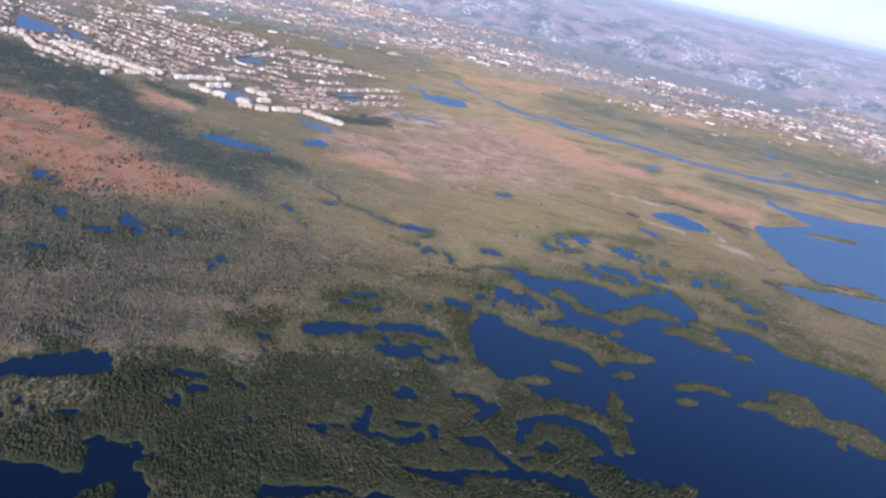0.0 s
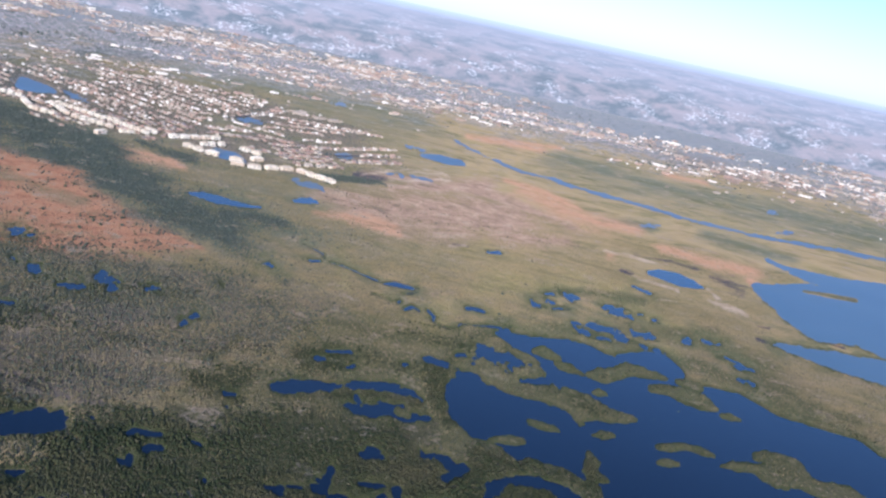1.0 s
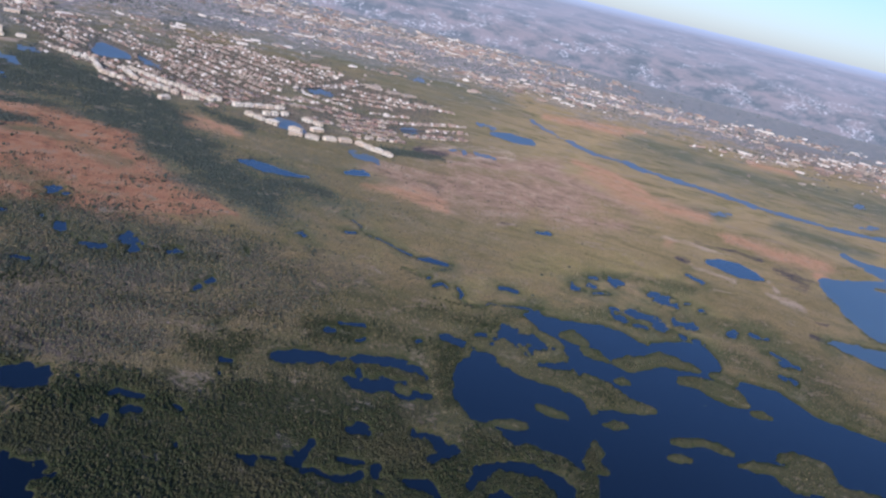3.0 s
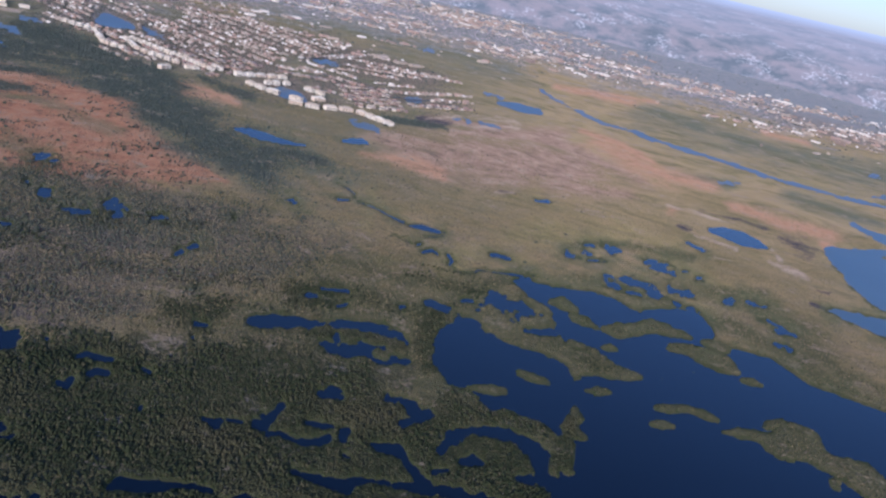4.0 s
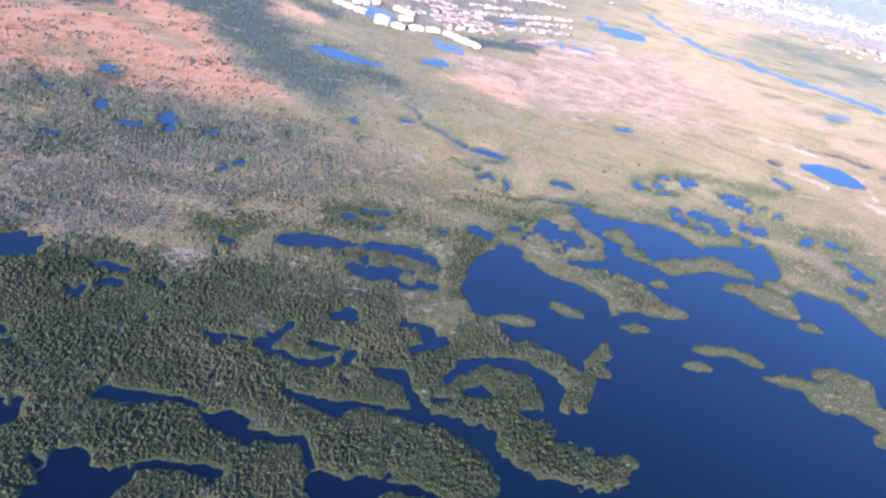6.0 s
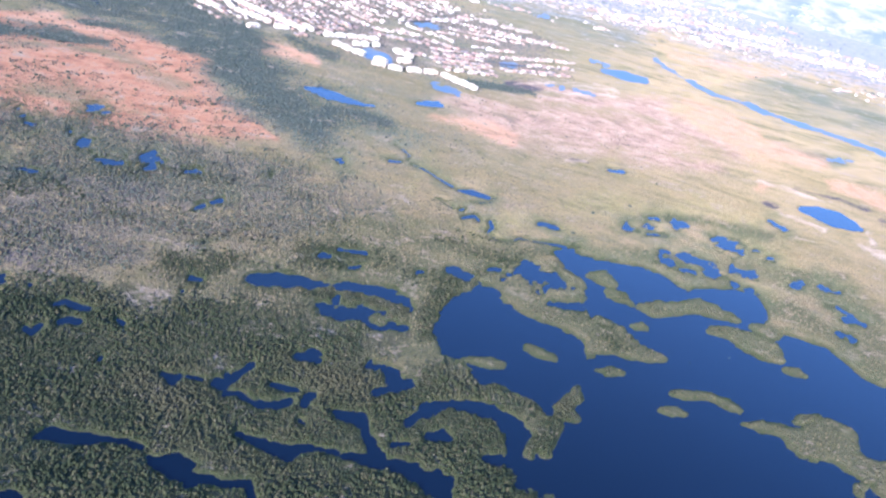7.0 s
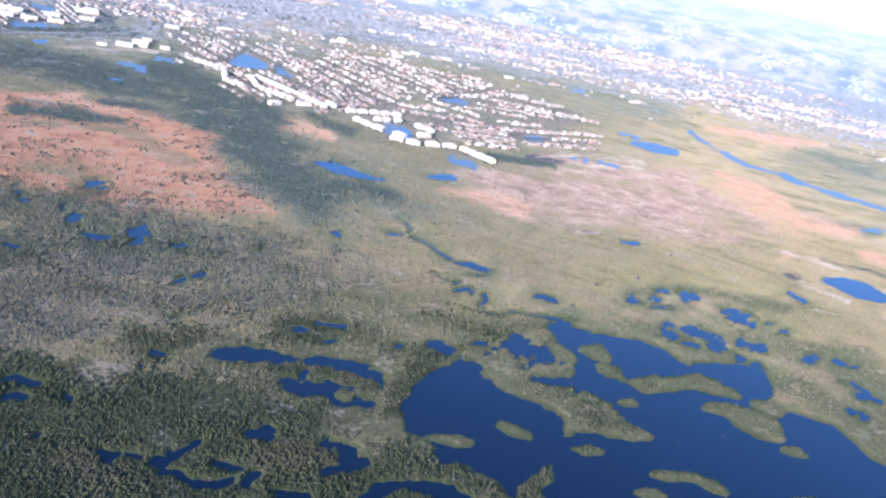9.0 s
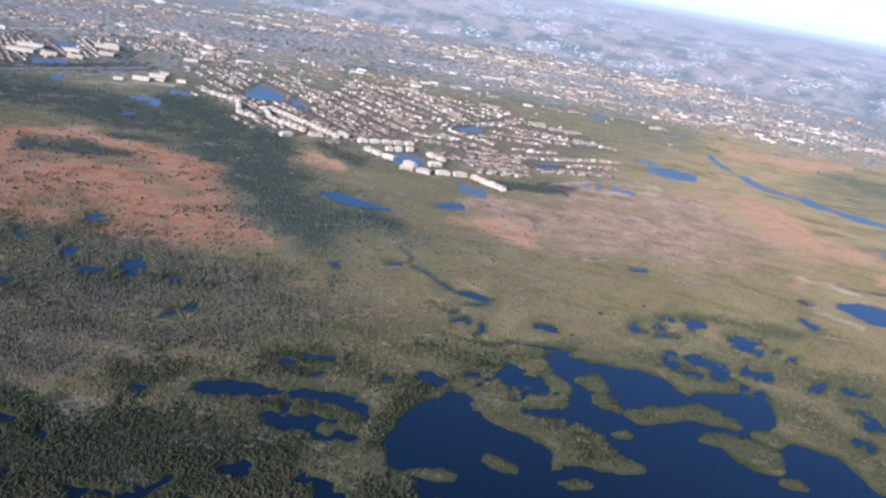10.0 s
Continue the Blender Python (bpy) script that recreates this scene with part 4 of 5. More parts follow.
def polar_ground():
    fine = np.radians(np.arange(-34, 58.01, 0.1))
    rest = np.radians(np.arange(62, 360 - 36, 4.0))
    theta = np.concatenate([fine, rest])
    radii = [30.0]
    while radii[-1] < RIM:
        r = radii[-1]
        radii.append(r + (25 if r < 330 else max(2.2, r * r / 270000)))
    radii[-1] = RIM
    radii = np.array(radii)
    rr, tt = np.meshgrid(radii, theta, indexing="ij")
    x, y = HUB[0] - rr * np.sin(tt), HUB[1] + rr * np.cos(tt)
    n, m_ = rr.shape
    x, y = np.append(x.ravel(), HUB[0]), np.append(y.ravel(), HUB[1])
    shore = shore_distance(x, y)
    weights = zone_weights(x, y)
    reach = np.hypot(x - HUB[0], y - HUB[1])
    east = np.clip((x + 0.12 * y + 120) / 420, 0, 1)
    # base turned to a paler tan with distance from HUB, east side only
    weights["flats"] = np.clip((reach - 950) / 700, 0, 1) * 0.9 * east
    weights["green"] = np.maximum(weights["green"], (1 - east) * np.clip((reach - 950) / 300, 0, 1) * np.clip((2700 - reach) / 300, 0, 1) * 0.72)
    weights["olive"] = np.maximum(weights["olive"], np.clip((1080 - y) / 220, 0, 1) * np.clip((x + 230) / 160, 0, 1) * 0.78)
    weights["sand"] = weights["sand"] * 0.66
    weights["burnt"] = weights["burnt"] * 0.78
    # weight of the painted haze, rising with distance
    weights["far_hazed_land"] = np.clip((reach - 2600) / 1600, 0, 1)
    weights["bank"] = np.clip(1 - np.abs(shore - 0.6) / 2.4, 0, 1) * np.clip((1700 - reach) / 500, 0, 1) * 0.85
    weights["reeds"] = np.clip(0.95 - shore / 22 + 1.3 * fbm(x * 1.3, y * 0.6 + 33, 24, 4), 0, 1) * np.clip((reach - 650) / 200, 0, 1) * np.clip((1500 - reach) / 300, 0, 1) * 0.56
    z = np.clip(shore * 0.22, -1.6, 0.7) + np.clip(shore / 30, 0, 1) * (0.5 + 0.6 * fbm(x, y, 90, 3))
    i, j = np.meshgrid(np.arange(n - 1), np.arange(m_), indexing="ij")
    jn = (j + 1) % m_
    quads = np.stack([i * m_ + j, i * m_ + jn, (i + 1) * m_ + jn, (i + 1) * m_ + j], -1).reshape(-1, 4)[:, ::-1]
    mesh = bpy.data.meshes.new("ground")
    nv, nq = len(x), len(quads)
    mesh.vertices.add(nv)
    mesh.vertices.foreach_set("co", np.stack([x, y, z], -1).astype(np.float32).ravel())
    loops = np.concatenate([quads.ravel()] + [np.array([nv - 1, (k + 1) % m_, k])[::-1] for k in range(m_)])
    starts = np.concatenate([np.arange(nq) * 4, nq * 4 + 3 * np.arange(m_)])
    mesh.loops.add(len(loops))
    mesh.loops.foreach_set("vertex_index", loops.astype(np.int32))
    mesh.polygons.add(len(starts))
    mesh.polygons.foreach_set("loop_start", starts.astype(np.int32))
    mesh.update(calc_edges=True)
    mesh.validate()
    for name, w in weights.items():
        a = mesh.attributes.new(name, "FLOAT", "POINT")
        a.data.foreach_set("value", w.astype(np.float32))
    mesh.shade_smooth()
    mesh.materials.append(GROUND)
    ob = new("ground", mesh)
    if mesh.polygons[0].normal.z < 0:
        mesh.flip_normals()
    return tagged(ob, "tan and olive marsh ground with orange grass flats", "ground", kind="structure")


polar_ground()

WATER_LABELS = {"lake": "deep blue marsh lake dotted with green islands", "river": "bright blue winding river through the marsh",
                "east_lake": "wide pale blue lake beyond the marsh, haze painted into its colour", "stream": "narrow dark blue marsh stream"}


def water_sheets():
    count = {}
    for k, (name, strokes, wet) in enumerate([f for f in LAND_FORMS if f[2]]):
        pts = np.array([(d[0], d[1], d[2] * math.hypot(math.cos(radians(s[0])), s[1] * math.sin(radians(s[0]))), d[2] * s[1]) for s in strokes for d in s[2]])
        x0, x1 = (pts[:, 0] - pts[:, 2]).min() - 8, (pts[:, 0] + pts[:, 2]).max() + 8
        y0, y1 = (pts[:, 1] - pts[:, 3]).min() - 12, (pts[:, 1] + pts[:, 3]).max() + 12
        kind = name if name in ("river", "stream", "channel") else ("lake" if "lake" in name else "pond")
        count[kind] = count.get(kind, 0) + 1
        bm = bmesh.new()
        vs = [bm.verts.new((x, y, -0.003 * k)) for x, y in ((x0, y0), (x1, y0), (x1, y1), (x0, y1))]
        bm.faces.new(vs)
        mesh = bpy.data.meshes.new(kind)
        bm.to_mesh(mesh)
        bm.free()
        # far water gets the paler material with the painted haze
        mesh.materials.append(HAZED_WATER if kind == "river" or name == "east_lake" or y0 > 1450 else WATER)
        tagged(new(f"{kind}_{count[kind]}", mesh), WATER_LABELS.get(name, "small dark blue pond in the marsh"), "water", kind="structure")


water_sheets()


def distance_ring():
    """Far country between the rim of the ground and the horizon, haze painted in."""
    mat = bpy.data.materials.new("hazy_distance")
    mat.use_nodes = True
    nt = mat.node_tree
    nt.nodes.clear()
    out, em = nt.nodes.new("ShaderNodeOutputMaterial"), nt.nodes.new("ShaderNodeEmission")
    nt.links.new(em.outputs[0], out.inputs[0])
    p = place_of(nt)
    sep = nt.nodes.new("ShaderNodeSeparateXYZ")
    nt.links.new(p, sep.inputs[0])
    reach = math2(nt, "DIVIDE", 300.0, math2(nt, "MAXIMUM", math2(nt, "SUBTRACT", 301.0, sep.outputs[2]), 6.0))
    depth = nt.nodes.new("ShaderNodeMath")
    depth.operation = "LOGARITHM"
    nt.links.new(reach, depth.inputs[0])
    depth.inputs[1].default_value = math.e
    lay = nt.nodes.new("ShaderNodeCombineXYZ")
    nt.links.new(sep.outputs[0], lay.inputs[0])
    nt.links.new(sep.outputs[1], lay.inputs[1])
    nt.links.new(math2(nt, "MULTIPLY", depth.outputs[0], 620.0), lay.inputs[2])
    q = lay.outputs[0]
    woods = noise_tex(nt, q, 0.008, 7, 0.65, 0.3)
    fields = noise_tex(nt, q, 0.0045, 5, 0.6)
    built = noise_tex(nt, q, 0.007, 5, 0.6, 0.4)
    spot = noise_tex(nt, q, 0.055, 3, 0.7)
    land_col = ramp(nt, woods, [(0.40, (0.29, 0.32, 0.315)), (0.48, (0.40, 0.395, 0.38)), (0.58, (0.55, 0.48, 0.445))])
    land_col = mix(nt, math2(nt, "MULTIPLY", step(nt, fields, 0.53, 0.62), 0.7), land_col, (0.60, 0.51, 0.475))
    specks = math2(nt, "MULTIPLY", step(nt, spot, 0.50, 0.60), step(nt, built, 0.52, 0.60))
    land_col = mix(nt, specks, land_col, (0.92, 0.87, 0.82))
    # haze mixed into the ring's glowing colour, thicker towards the horizon
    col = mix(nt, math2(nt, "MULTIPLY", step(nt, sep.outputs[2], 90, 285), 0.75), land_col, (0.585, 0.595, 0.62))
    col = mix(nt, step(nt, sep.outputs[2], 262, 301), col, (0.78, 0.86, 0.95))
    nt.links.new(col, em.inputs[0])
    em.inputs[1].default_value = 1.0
    bm = bmesh.new()
    n = 240
    low = [bm.verts.new((HUB[0] + (RIM - 6) * math.sin(2 * math.pi * k / n), HUB[1] + (RIM - 6) * math.cos(2 * math.pi * k / n), -2)) for k in range(n)]
    high = [bm.verts.new((v.co.x, v.co.y, 299 + 3 * noise.noise(v.co * 0.002))) for v in low]
    for k in range(n):
        bm.faces.new((low[k], low[(k + 1) % n], high[(k + 1) % n], high[k]))
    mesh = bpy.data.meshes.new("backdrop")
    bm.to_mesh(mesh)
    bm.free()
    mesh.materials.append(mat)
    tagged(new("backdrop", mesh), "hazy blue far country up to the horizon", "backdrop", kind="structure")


distance_ring()

# ---- plants ----


def part(name, bm, mat, parent=None, label=""):
    mesh = bpy.data.meshes.new(name)
    bm.to_mesh(mesh)
    bm.free()
    mesh.materials.append(mat)
    ob = new(name, mesh)
    ob.parent = parent
    return tagged(ob, label)


def dome(seed, ring=5):
    """A cheap ragged tuft, about 1 m across, open below."""
    r = random.Random(seed)
    co = []
    for radius, z, twist in ((0.52, -0.28, 0.0), (0.42, 0.16, 0.5)):
        for k in range(ring):
            a = 2 * math.pi * (k + twist) / ring + r.uniform(-0.3, 0.3)
            q = radius * r.uniform(0.7, 1.25)
            co.append((q * math.cos(a), q * math.sin(a), z + r.uniform(-0.1, 0.16)))
    co.append((r.uniform(-0.15, 0.15), r.uniform(-0.15, 0.15), r.uniform(0.42, 0.7)))
    tri = []
    for k in range(ring):
        n = (k + 1) % ring
        tri += [(k, n, ring + k), (n, ring + n, ring + k), (ring + k, ring + n, 2 * ring)]
    return np.array(co), np.array(tri)


def blade(seed):
    """A pointed grass tussock of three faces."""
    r = random.Random(seed)
    co = [(0.5 * math.cos(a), 0.5 * math.sin(a), -0.3) for a in (r.uniform(0, 1), r.uniform(1.8, 2.8), r.uniform(3.8, 5.0))]
    co.append((r.uniform(-0.2, 0.2), r.uniform(-0.2, 0.2), 0.7))
    return np.array(co), np.array([(0, 1, 3), (1, 2, 3), (2, 0, 3)])


TUFTS = [dome(40 + k) for k in range(12)]
BLADES = [blade(80 + k) for k in range(12)]


def scatter(name, x, y, z, wide, tall, mat, label, category, shapes):
    """Many clumps in one mesh."""
    cos, tris, base = [], [], 0
    pick = rng.integers(0, len(shapes), len(x))
    turn = rng.random(len(x)) * 6.283
    for k, (co, tri) in enumerate(shapes):
        sel = np.nonzero(pick == k)[0]
        if not len(sel):
            continue
        c, s = np.cos(turn[sel])[:, None], np.sin(turn[sel])[:, None]
        w, t = wide[sel][:, None], tall[sel][:, None]
        slim = rng.uniform(0.6, 1.15, (len(sel), 1))
        px = x[sel][:, None] + w * slim * (co[:, 0] * c - co[:, 1] * s)
        py = y[sel][:, None] + w * (co[:, 0] * s + co[:, 1] * c)
        pz = z[sel][:, None] + t * (co[:, 2] + 0.28)
        cos.append(np.stack([px, py, pz], -1).reshape(-1, 3))
        tris.append((tri[None] + (base + np.arange(len(sel)) * len(co))[:, None, None]).reshape(-1, 3))
        base += len(sel) * len(co)
    co, tri = np.concatenate(cos), np.concatenate(tris)
    mesh = bpy.data.meshes.new(name)
    mesh.vertices.add(len(co))
    mesh.vertices.foreach_set("co", co.astype(np.float32).ravel())
    mesh.loops.add(tri.size)
    mesh.loops.foreach_set("vertex_index", tri.astype(np.int32).ravel())
    mesh.polygons.add(len(tri))
    mesh.polygons.foreach_set("loop_start", np.arange(0, tri.size, 3, dtype=np.int32))
    mesh.update(calc_edges=True)
    mesh.materials.append(mat)
    return tagged(new(name, mesh), label, category, kind="stuff")


def candidates(count, near, far, left=57, right=-33):
    """Even random places in a wide sector of the plan."""
    r = np.sqrt(rng.uniform(near * near, far * far, count))
    a = np.radians(rng.uniform(right, left, count))
    return HUB[0] - r * np.sin(a), HUB[1] + r * np.cos(a)


def grow(count, near, far, chance, low=0.8, full=False, high=99.0):
    x, y = candidates(count, near, far)
    shore = shore_distance(x, y)
    dry = (shore > low) & (shore < high)
    x, y, shore = x[dry], y[dry], shore[dry]
    keep = rng.random(len(x)) < chance(x, y, shore, zone_weights(x, y))
    x, y, shore = x[keep], y[keep], shore[keep]
    z = np.clip(shore * 0.22, -1.6, 0.7) + np.clip(shore / 30, 0, 1) * (0.5 + 0.6 * fbm(x, y, 90, 3))
    return (x, y, z, shore) if full else (x, y, z)


def plants():
    def mangrove_chance(x, y, shore, w):
        return np.clip(w["mangrove"] * 1.5 + fbm(x + 50, y, 45, 3) * 0.8 - w["sand"] - 0.3 * w["clearing"], 0, 1)

    def scrub_chance(x, y, shore, w):
        isle = np.clip(1.3 - shore / 16, 0, 1) * np.clip((1060 - y) / 120, 0, 1) * np.where(w["shrub"] > 0.3, 0.2, 1.0)
        isle = np.maximum(isle, 0.75 * np.clip((900 - y) / 80, 0, 1) * np.clip((x + 120) / 80, 0, 1))
        return np.clip(np.maximum(np.maximum(isle, w["olive"] * np.clip((1080 - y) / 200, 0, 0.8)), w["clearing"] * 0.6) * np.clip(0.75 + 0.8 * fbm(x, y + 60, 30, 3), 0, 1) - w["mangrove"] * 0.15, 0, 1)

    for count, near, far, size in ((95000, 345, 600, 1.0), (125000, 600, 900, 1.0)):
        x, y, z, shore = grow(count, near, far, mangrove_chance, 0.5, True)
        s = size * (0.9 + 1.5 * rng.random(len(x)) ** 1.6) * (1.0 + 0.5 * fbm(x + 31, y + 9, 30, 3))
        s = np.minimum(s, 0.7 + 0.7 * shore)
        scatter("mangrove_thicket", x, y, z, s, s * rng.uniform(0.5, 1.05, len(x)), MANGROVE, "dense olive mangrove thicket on the marsh", "mangrove", TUFTS)

    x, y, z, shore = grow(190000, 480, 1080, scrub_chance, 0.4, True)
    s = np.minimum(0.7 + 1.2 * rng.random(len(x)) ** 1.6, 0.6 + 0.7 * shore)
    scatter("marsh_scrub", x, y, z, s, s * rng.uniform(0.35, 0.65, len(x)), SCRUB, "low tan and olive scrub on the islands and shores", "scrub", TUFTS)

    def fringe_chance(x, y, shore, w):
        return np.clip(1.6 - shore / 1.7, 0, 1)

    x, y, z = grow(260000, 400, 1000, fringe_chance, 0.1, high=3.0)
    s = rng.uniform(0.6, 1.3, len(x))
    scatter("shore_reeds", x, y, z, s, s * 0.9, REED, "low yellow-green reed fringe along the shores", "reeds", BLADES)

    def shrub_chance(x, y, shore, w):
        return np.clip((w["shrub"] * 0.44 + w["brush"] * 0.5 + w["green"] * 0.1) * np.clip(0.85 + 0.7 * fbm(x, y, 40, 3), 0, 1) + w["pinkland"] * 0.02 + w["orange"] * 0.2 * (fbm(x + 77, y, 34, 3) > 0.14), 0, 1) * (1 - w["sand"]) * (1 - w["trail"])

    x, y, z = grow(300000, 500, 1500, shrub_chance)
    s = 0.9 + 1.8 * rng.random(len(x)) ** 1.6
    scatter("marsh_shrubs", x, y, z, s, s * 1.0, SHRUB, "scattered dark green shrubs on brown marsh", "shrub", TUFTS)

    def hummock_chance(x, y, shore, w):
        return np.clip(0.22 + 0.5 * fbm(x + 11, y, 70, 4), 0, 0.6) * np.clip(1.25 - (y - 700) / 500, 0, 1) * (1 - 0.6 * w["mangrove"]) * (1 - w["sand"])

    x, y, z = grow(110000, 480, 1200, hummock_chance)
    s = rng.uniform(0.8, 1.9, len(x))
    scatter("marsh_hummocks", x, y, z, s, s * 0.9, HUMMOCK, "small brown and olive hummocks on the tan marsh", "hummock", TUFTS)

    def tussock_chance(x, y, shore, w):
        return np.clip(0.85 - 0.6 * w["mangrove"] - w["orange"] - w["sand"] - w["burnt"] - w["wood"] - 0.75 * w["pinkland"] - 0.8 * w["tawny"] - 0.5 * w["olive"], 0, 1) * np.clip(shore / 12, 0, 1) * np.clip(0.7 + 0.8 * fbm(x, y + 5, 60, 3), 0.1, 1)

    x, y, z = grow(400000, 640, 1650, tussock_chance)
    s = rng.uniform(0.8, 1.7, len(x))
    scatter("marsh_grass", x, y, z, s, s * 1.1, TUSSOCK, "dry tan and olive grass tussocks of the open marsh", "grass", BLADES)

    x, y, z = grow(220000, 900, 2700, lambda x, y, shore, w: np.where(y > 1500, 1.0, 0.85) * w["wood"] + w["town"] * 0.75)
    s = 1.5 + 2.2 * rng.random(len(x)) ** 2
    scatter("woodland", x, y, z, s, s * 0.7, OAK, "dark green belt of dense woodland", "trees", TUFTS)

    x, y, z = grow(60000, 2400, 4740, lambda x, y, shore, w: np.clip(0.04 + 0.8 * fbm(x, y, 200, 3), 0, 0.5) * np.clip(w["city"] + w["town"] * 0.5 + 0.1, 0, 1) * (1 - w["green"]))
    s = rng.uniform(4, 10, len(x))
    scatter("far_woods", x, y, z, s, s * 0.4, OAK, "far dark woods between the suburbs", "trees", TUFTS)


plants()


def make_tree(seed):
    r = random.Random(seed)
    top = new("marsh_tree")
    tagged(top, "lone dark green bushy tree on the open marsh", "tree", "lone marsh trees")
    bm = bmesh.new()
    bmesh.ops.create_cone(bm, cap_ends=True, segments=6, radius1=0.22, radius2=0.1, depth=1.6, matrix=Matrix.Translation((0, 0, 0.6)))
    for k in range(3):
        turn = Matrix.Rotation(k * 2.1 + r.random(), 4, "Z") @ Matrix.Rotation(0.7, 4, "X")
        bmesh.ops.create_cone(bm, cap_ends=True, segments=5, radius1=0.1, radius2=0.04, depth=1.2, matrix=Matrix.Translation((0, 0, 1.1)) @ turn @ Matrix.Translation((0, 0, 0.5)))
    part("trunk", bm, BARK, top, "grey-brown forked trunk")
    bm = bmesh.new()
    for k in range(34):
        a, d, h = r.uniform(0, 6.283), 1.7 * math.sqrt(r.random()), r.uniform(0.9, 3.0)
        size = r.uniform(0.35, 0.8) * (1.15 - 0.25 * abs(h - 1.8))
        bmesh.ops.create_icosphere(bm, subdivisions=1, radius=size, matrix=Matrix.Translation((d * math.cos(a), d * math.sin(a), h)) @ Matrix.Diagonal((1, 1, 0.7, 1)))
    for v in bm.verts:
        v.co += Vector((r.uniform(-0.14, 0.14), r.uniform(-0.14, 0.14), r.uniform(-0.12, 0.12)))
    part("crown", bm, SHRUB, top, "ragged dark green crown")
    return top


def lone_trees():
    masters = [make_tree(k) for k in range(4)]
    x, y, z = grow(2600, 600, 1350, lambda x, y, shore, w: np.clip(w["orange"] * 0.22 + w["shrub"] * 0.12 + w["lush_glow"] * 0.08, 0, 1), 3)
    for k in range(min(len(x), 200)):
        m = pose(float(x[k]), float(y[k]), float(z[k]) - 0.1, 0, 0, float(rng.uniform(0, 360)))
        if k < 4:
            masters[k].matrix_basis = m
        else:
            copy_thing(masters[k % 4], m)


lone_trees()

# ---- buildings ----


def box_mesh(bm, sx, sy, z0, z1):
    vs = [bm.verts.new((x * sx / 2, y * sy / 2, z)) for z in (z0, z1) for x, y in ((-1, -1), (1, -1), (1, 1), (-1, 1))]
    for f in ((0, 1, 5, 4), (1, 2, 6, 5), (2, 3, 7, 6), (3, 0, 4, 7), (4, 5, 6, 7), (3, 2, 1, 0)):
        bm.faces.new([vs[k] for k in f])


def hip_roof(bm, sx, sy, z0, rise, over=0.6):
    a, b = sx / 2 + over, sy / 2 + over
    ridge = max(a - b, 0.3)
    low = [bm.verts.new((x * a, y * b, z0 - 0.25)) for x, y in ((-1, -1), (1, -1), (1, 1), (-1, 1))]
    rim = [bm.verts.new((v.co.x, v.co.y, z0)) for v in low]
    r0, r1 = bm.verts.new((-ridge, 0, z0 + rise)), bm.verts.new((ridge, 0, z0 + rise))
    for k in range(4):
        bm.faces.new((low[k], low[(k + 1) % 4], rim[(k + 1) % 4], rim[k]))
    bm.faces.new(low[::-1])
    bm.faces.new((rim[0], rim[1], r1, r0))
    bm.faces.new((rim[2], rim[3], r0, r1))
    bm.faces.new((rim[1], rim[2], r1))
    bm.faces.new((rim[3], rim[0], r0))


def window_bm(w, h, d=0.12):
    bm = bmesh.new()
    box_mesh(bm, w, d, 0, h)
    return bm


def make_condo(length, depth, storeys):
    top = new("apartment_building")
    tagged(top, "long pale stucco apartment building with a hipped roof", "building", "waterside apartment buildings")
    height = 2.8 * storeys
    bm = bmesh.new()
    box_mesh(bm, length, depth, -0.5, height)
    part("wall", bm, WHITE_WALL, top)
    bm = bmesh.new()
    hip_roof(bm, length, depth, height + 0.25, 2.4)
    part("roof", bm, PALE_ROOF, top, "pale hipped tile roof")
    first = None
    n = int(length // 3.4)
    for s in range(storeys):
        for side in (-1, 1):
            for k in range(n):
                x = (k - (n - 1) / 2) * 3.4
                if first is None:
                    first = part("window", window_bm(1.6, 1.3), GLASS, top, "dark window band")
                    o = first
                else:
                    o = new("window", first.data)
                    o.parent = top
                o.location = (x, side * (depth / 2 + 0.03), s * 2.8 + 0.8)
    return top


def make_house(length, depth, height, rise):
    top = new("house")
    tagged(top, "small stucco house with a hipped shingle roof", "house", "houses of the suburb")
    bm = bmesh.new()
    box_mesh(bm, length, depth, -0.5, height)
    part("wall", bm, HOUSE_WALL, top)
    bm = bmesh.new()
    hip_roof(bm, length, depth, height + 0.2, rise)
    part("roof", bm, HOUSE_ROOF, top, "hipped shingle roof")
    return top


PLACED = []


def free_spot(x, y, size):
    for a, b, s in PLACED:
        if abs(a - x) < 60 and math.hypot(a - x, b - y) < (s + size) * 0.5:
            return False
    PLACED.append((x, y, size))
    return True


def put(kinds, master, x, y, turn):
    m = pose(x, y, 0.9, 0, 0, turn)
    if not kinds.get(id(master)):
        kinds[id(master)] = True
        master.matrix_basis = m
        return master
    return copy_thing(master, m)


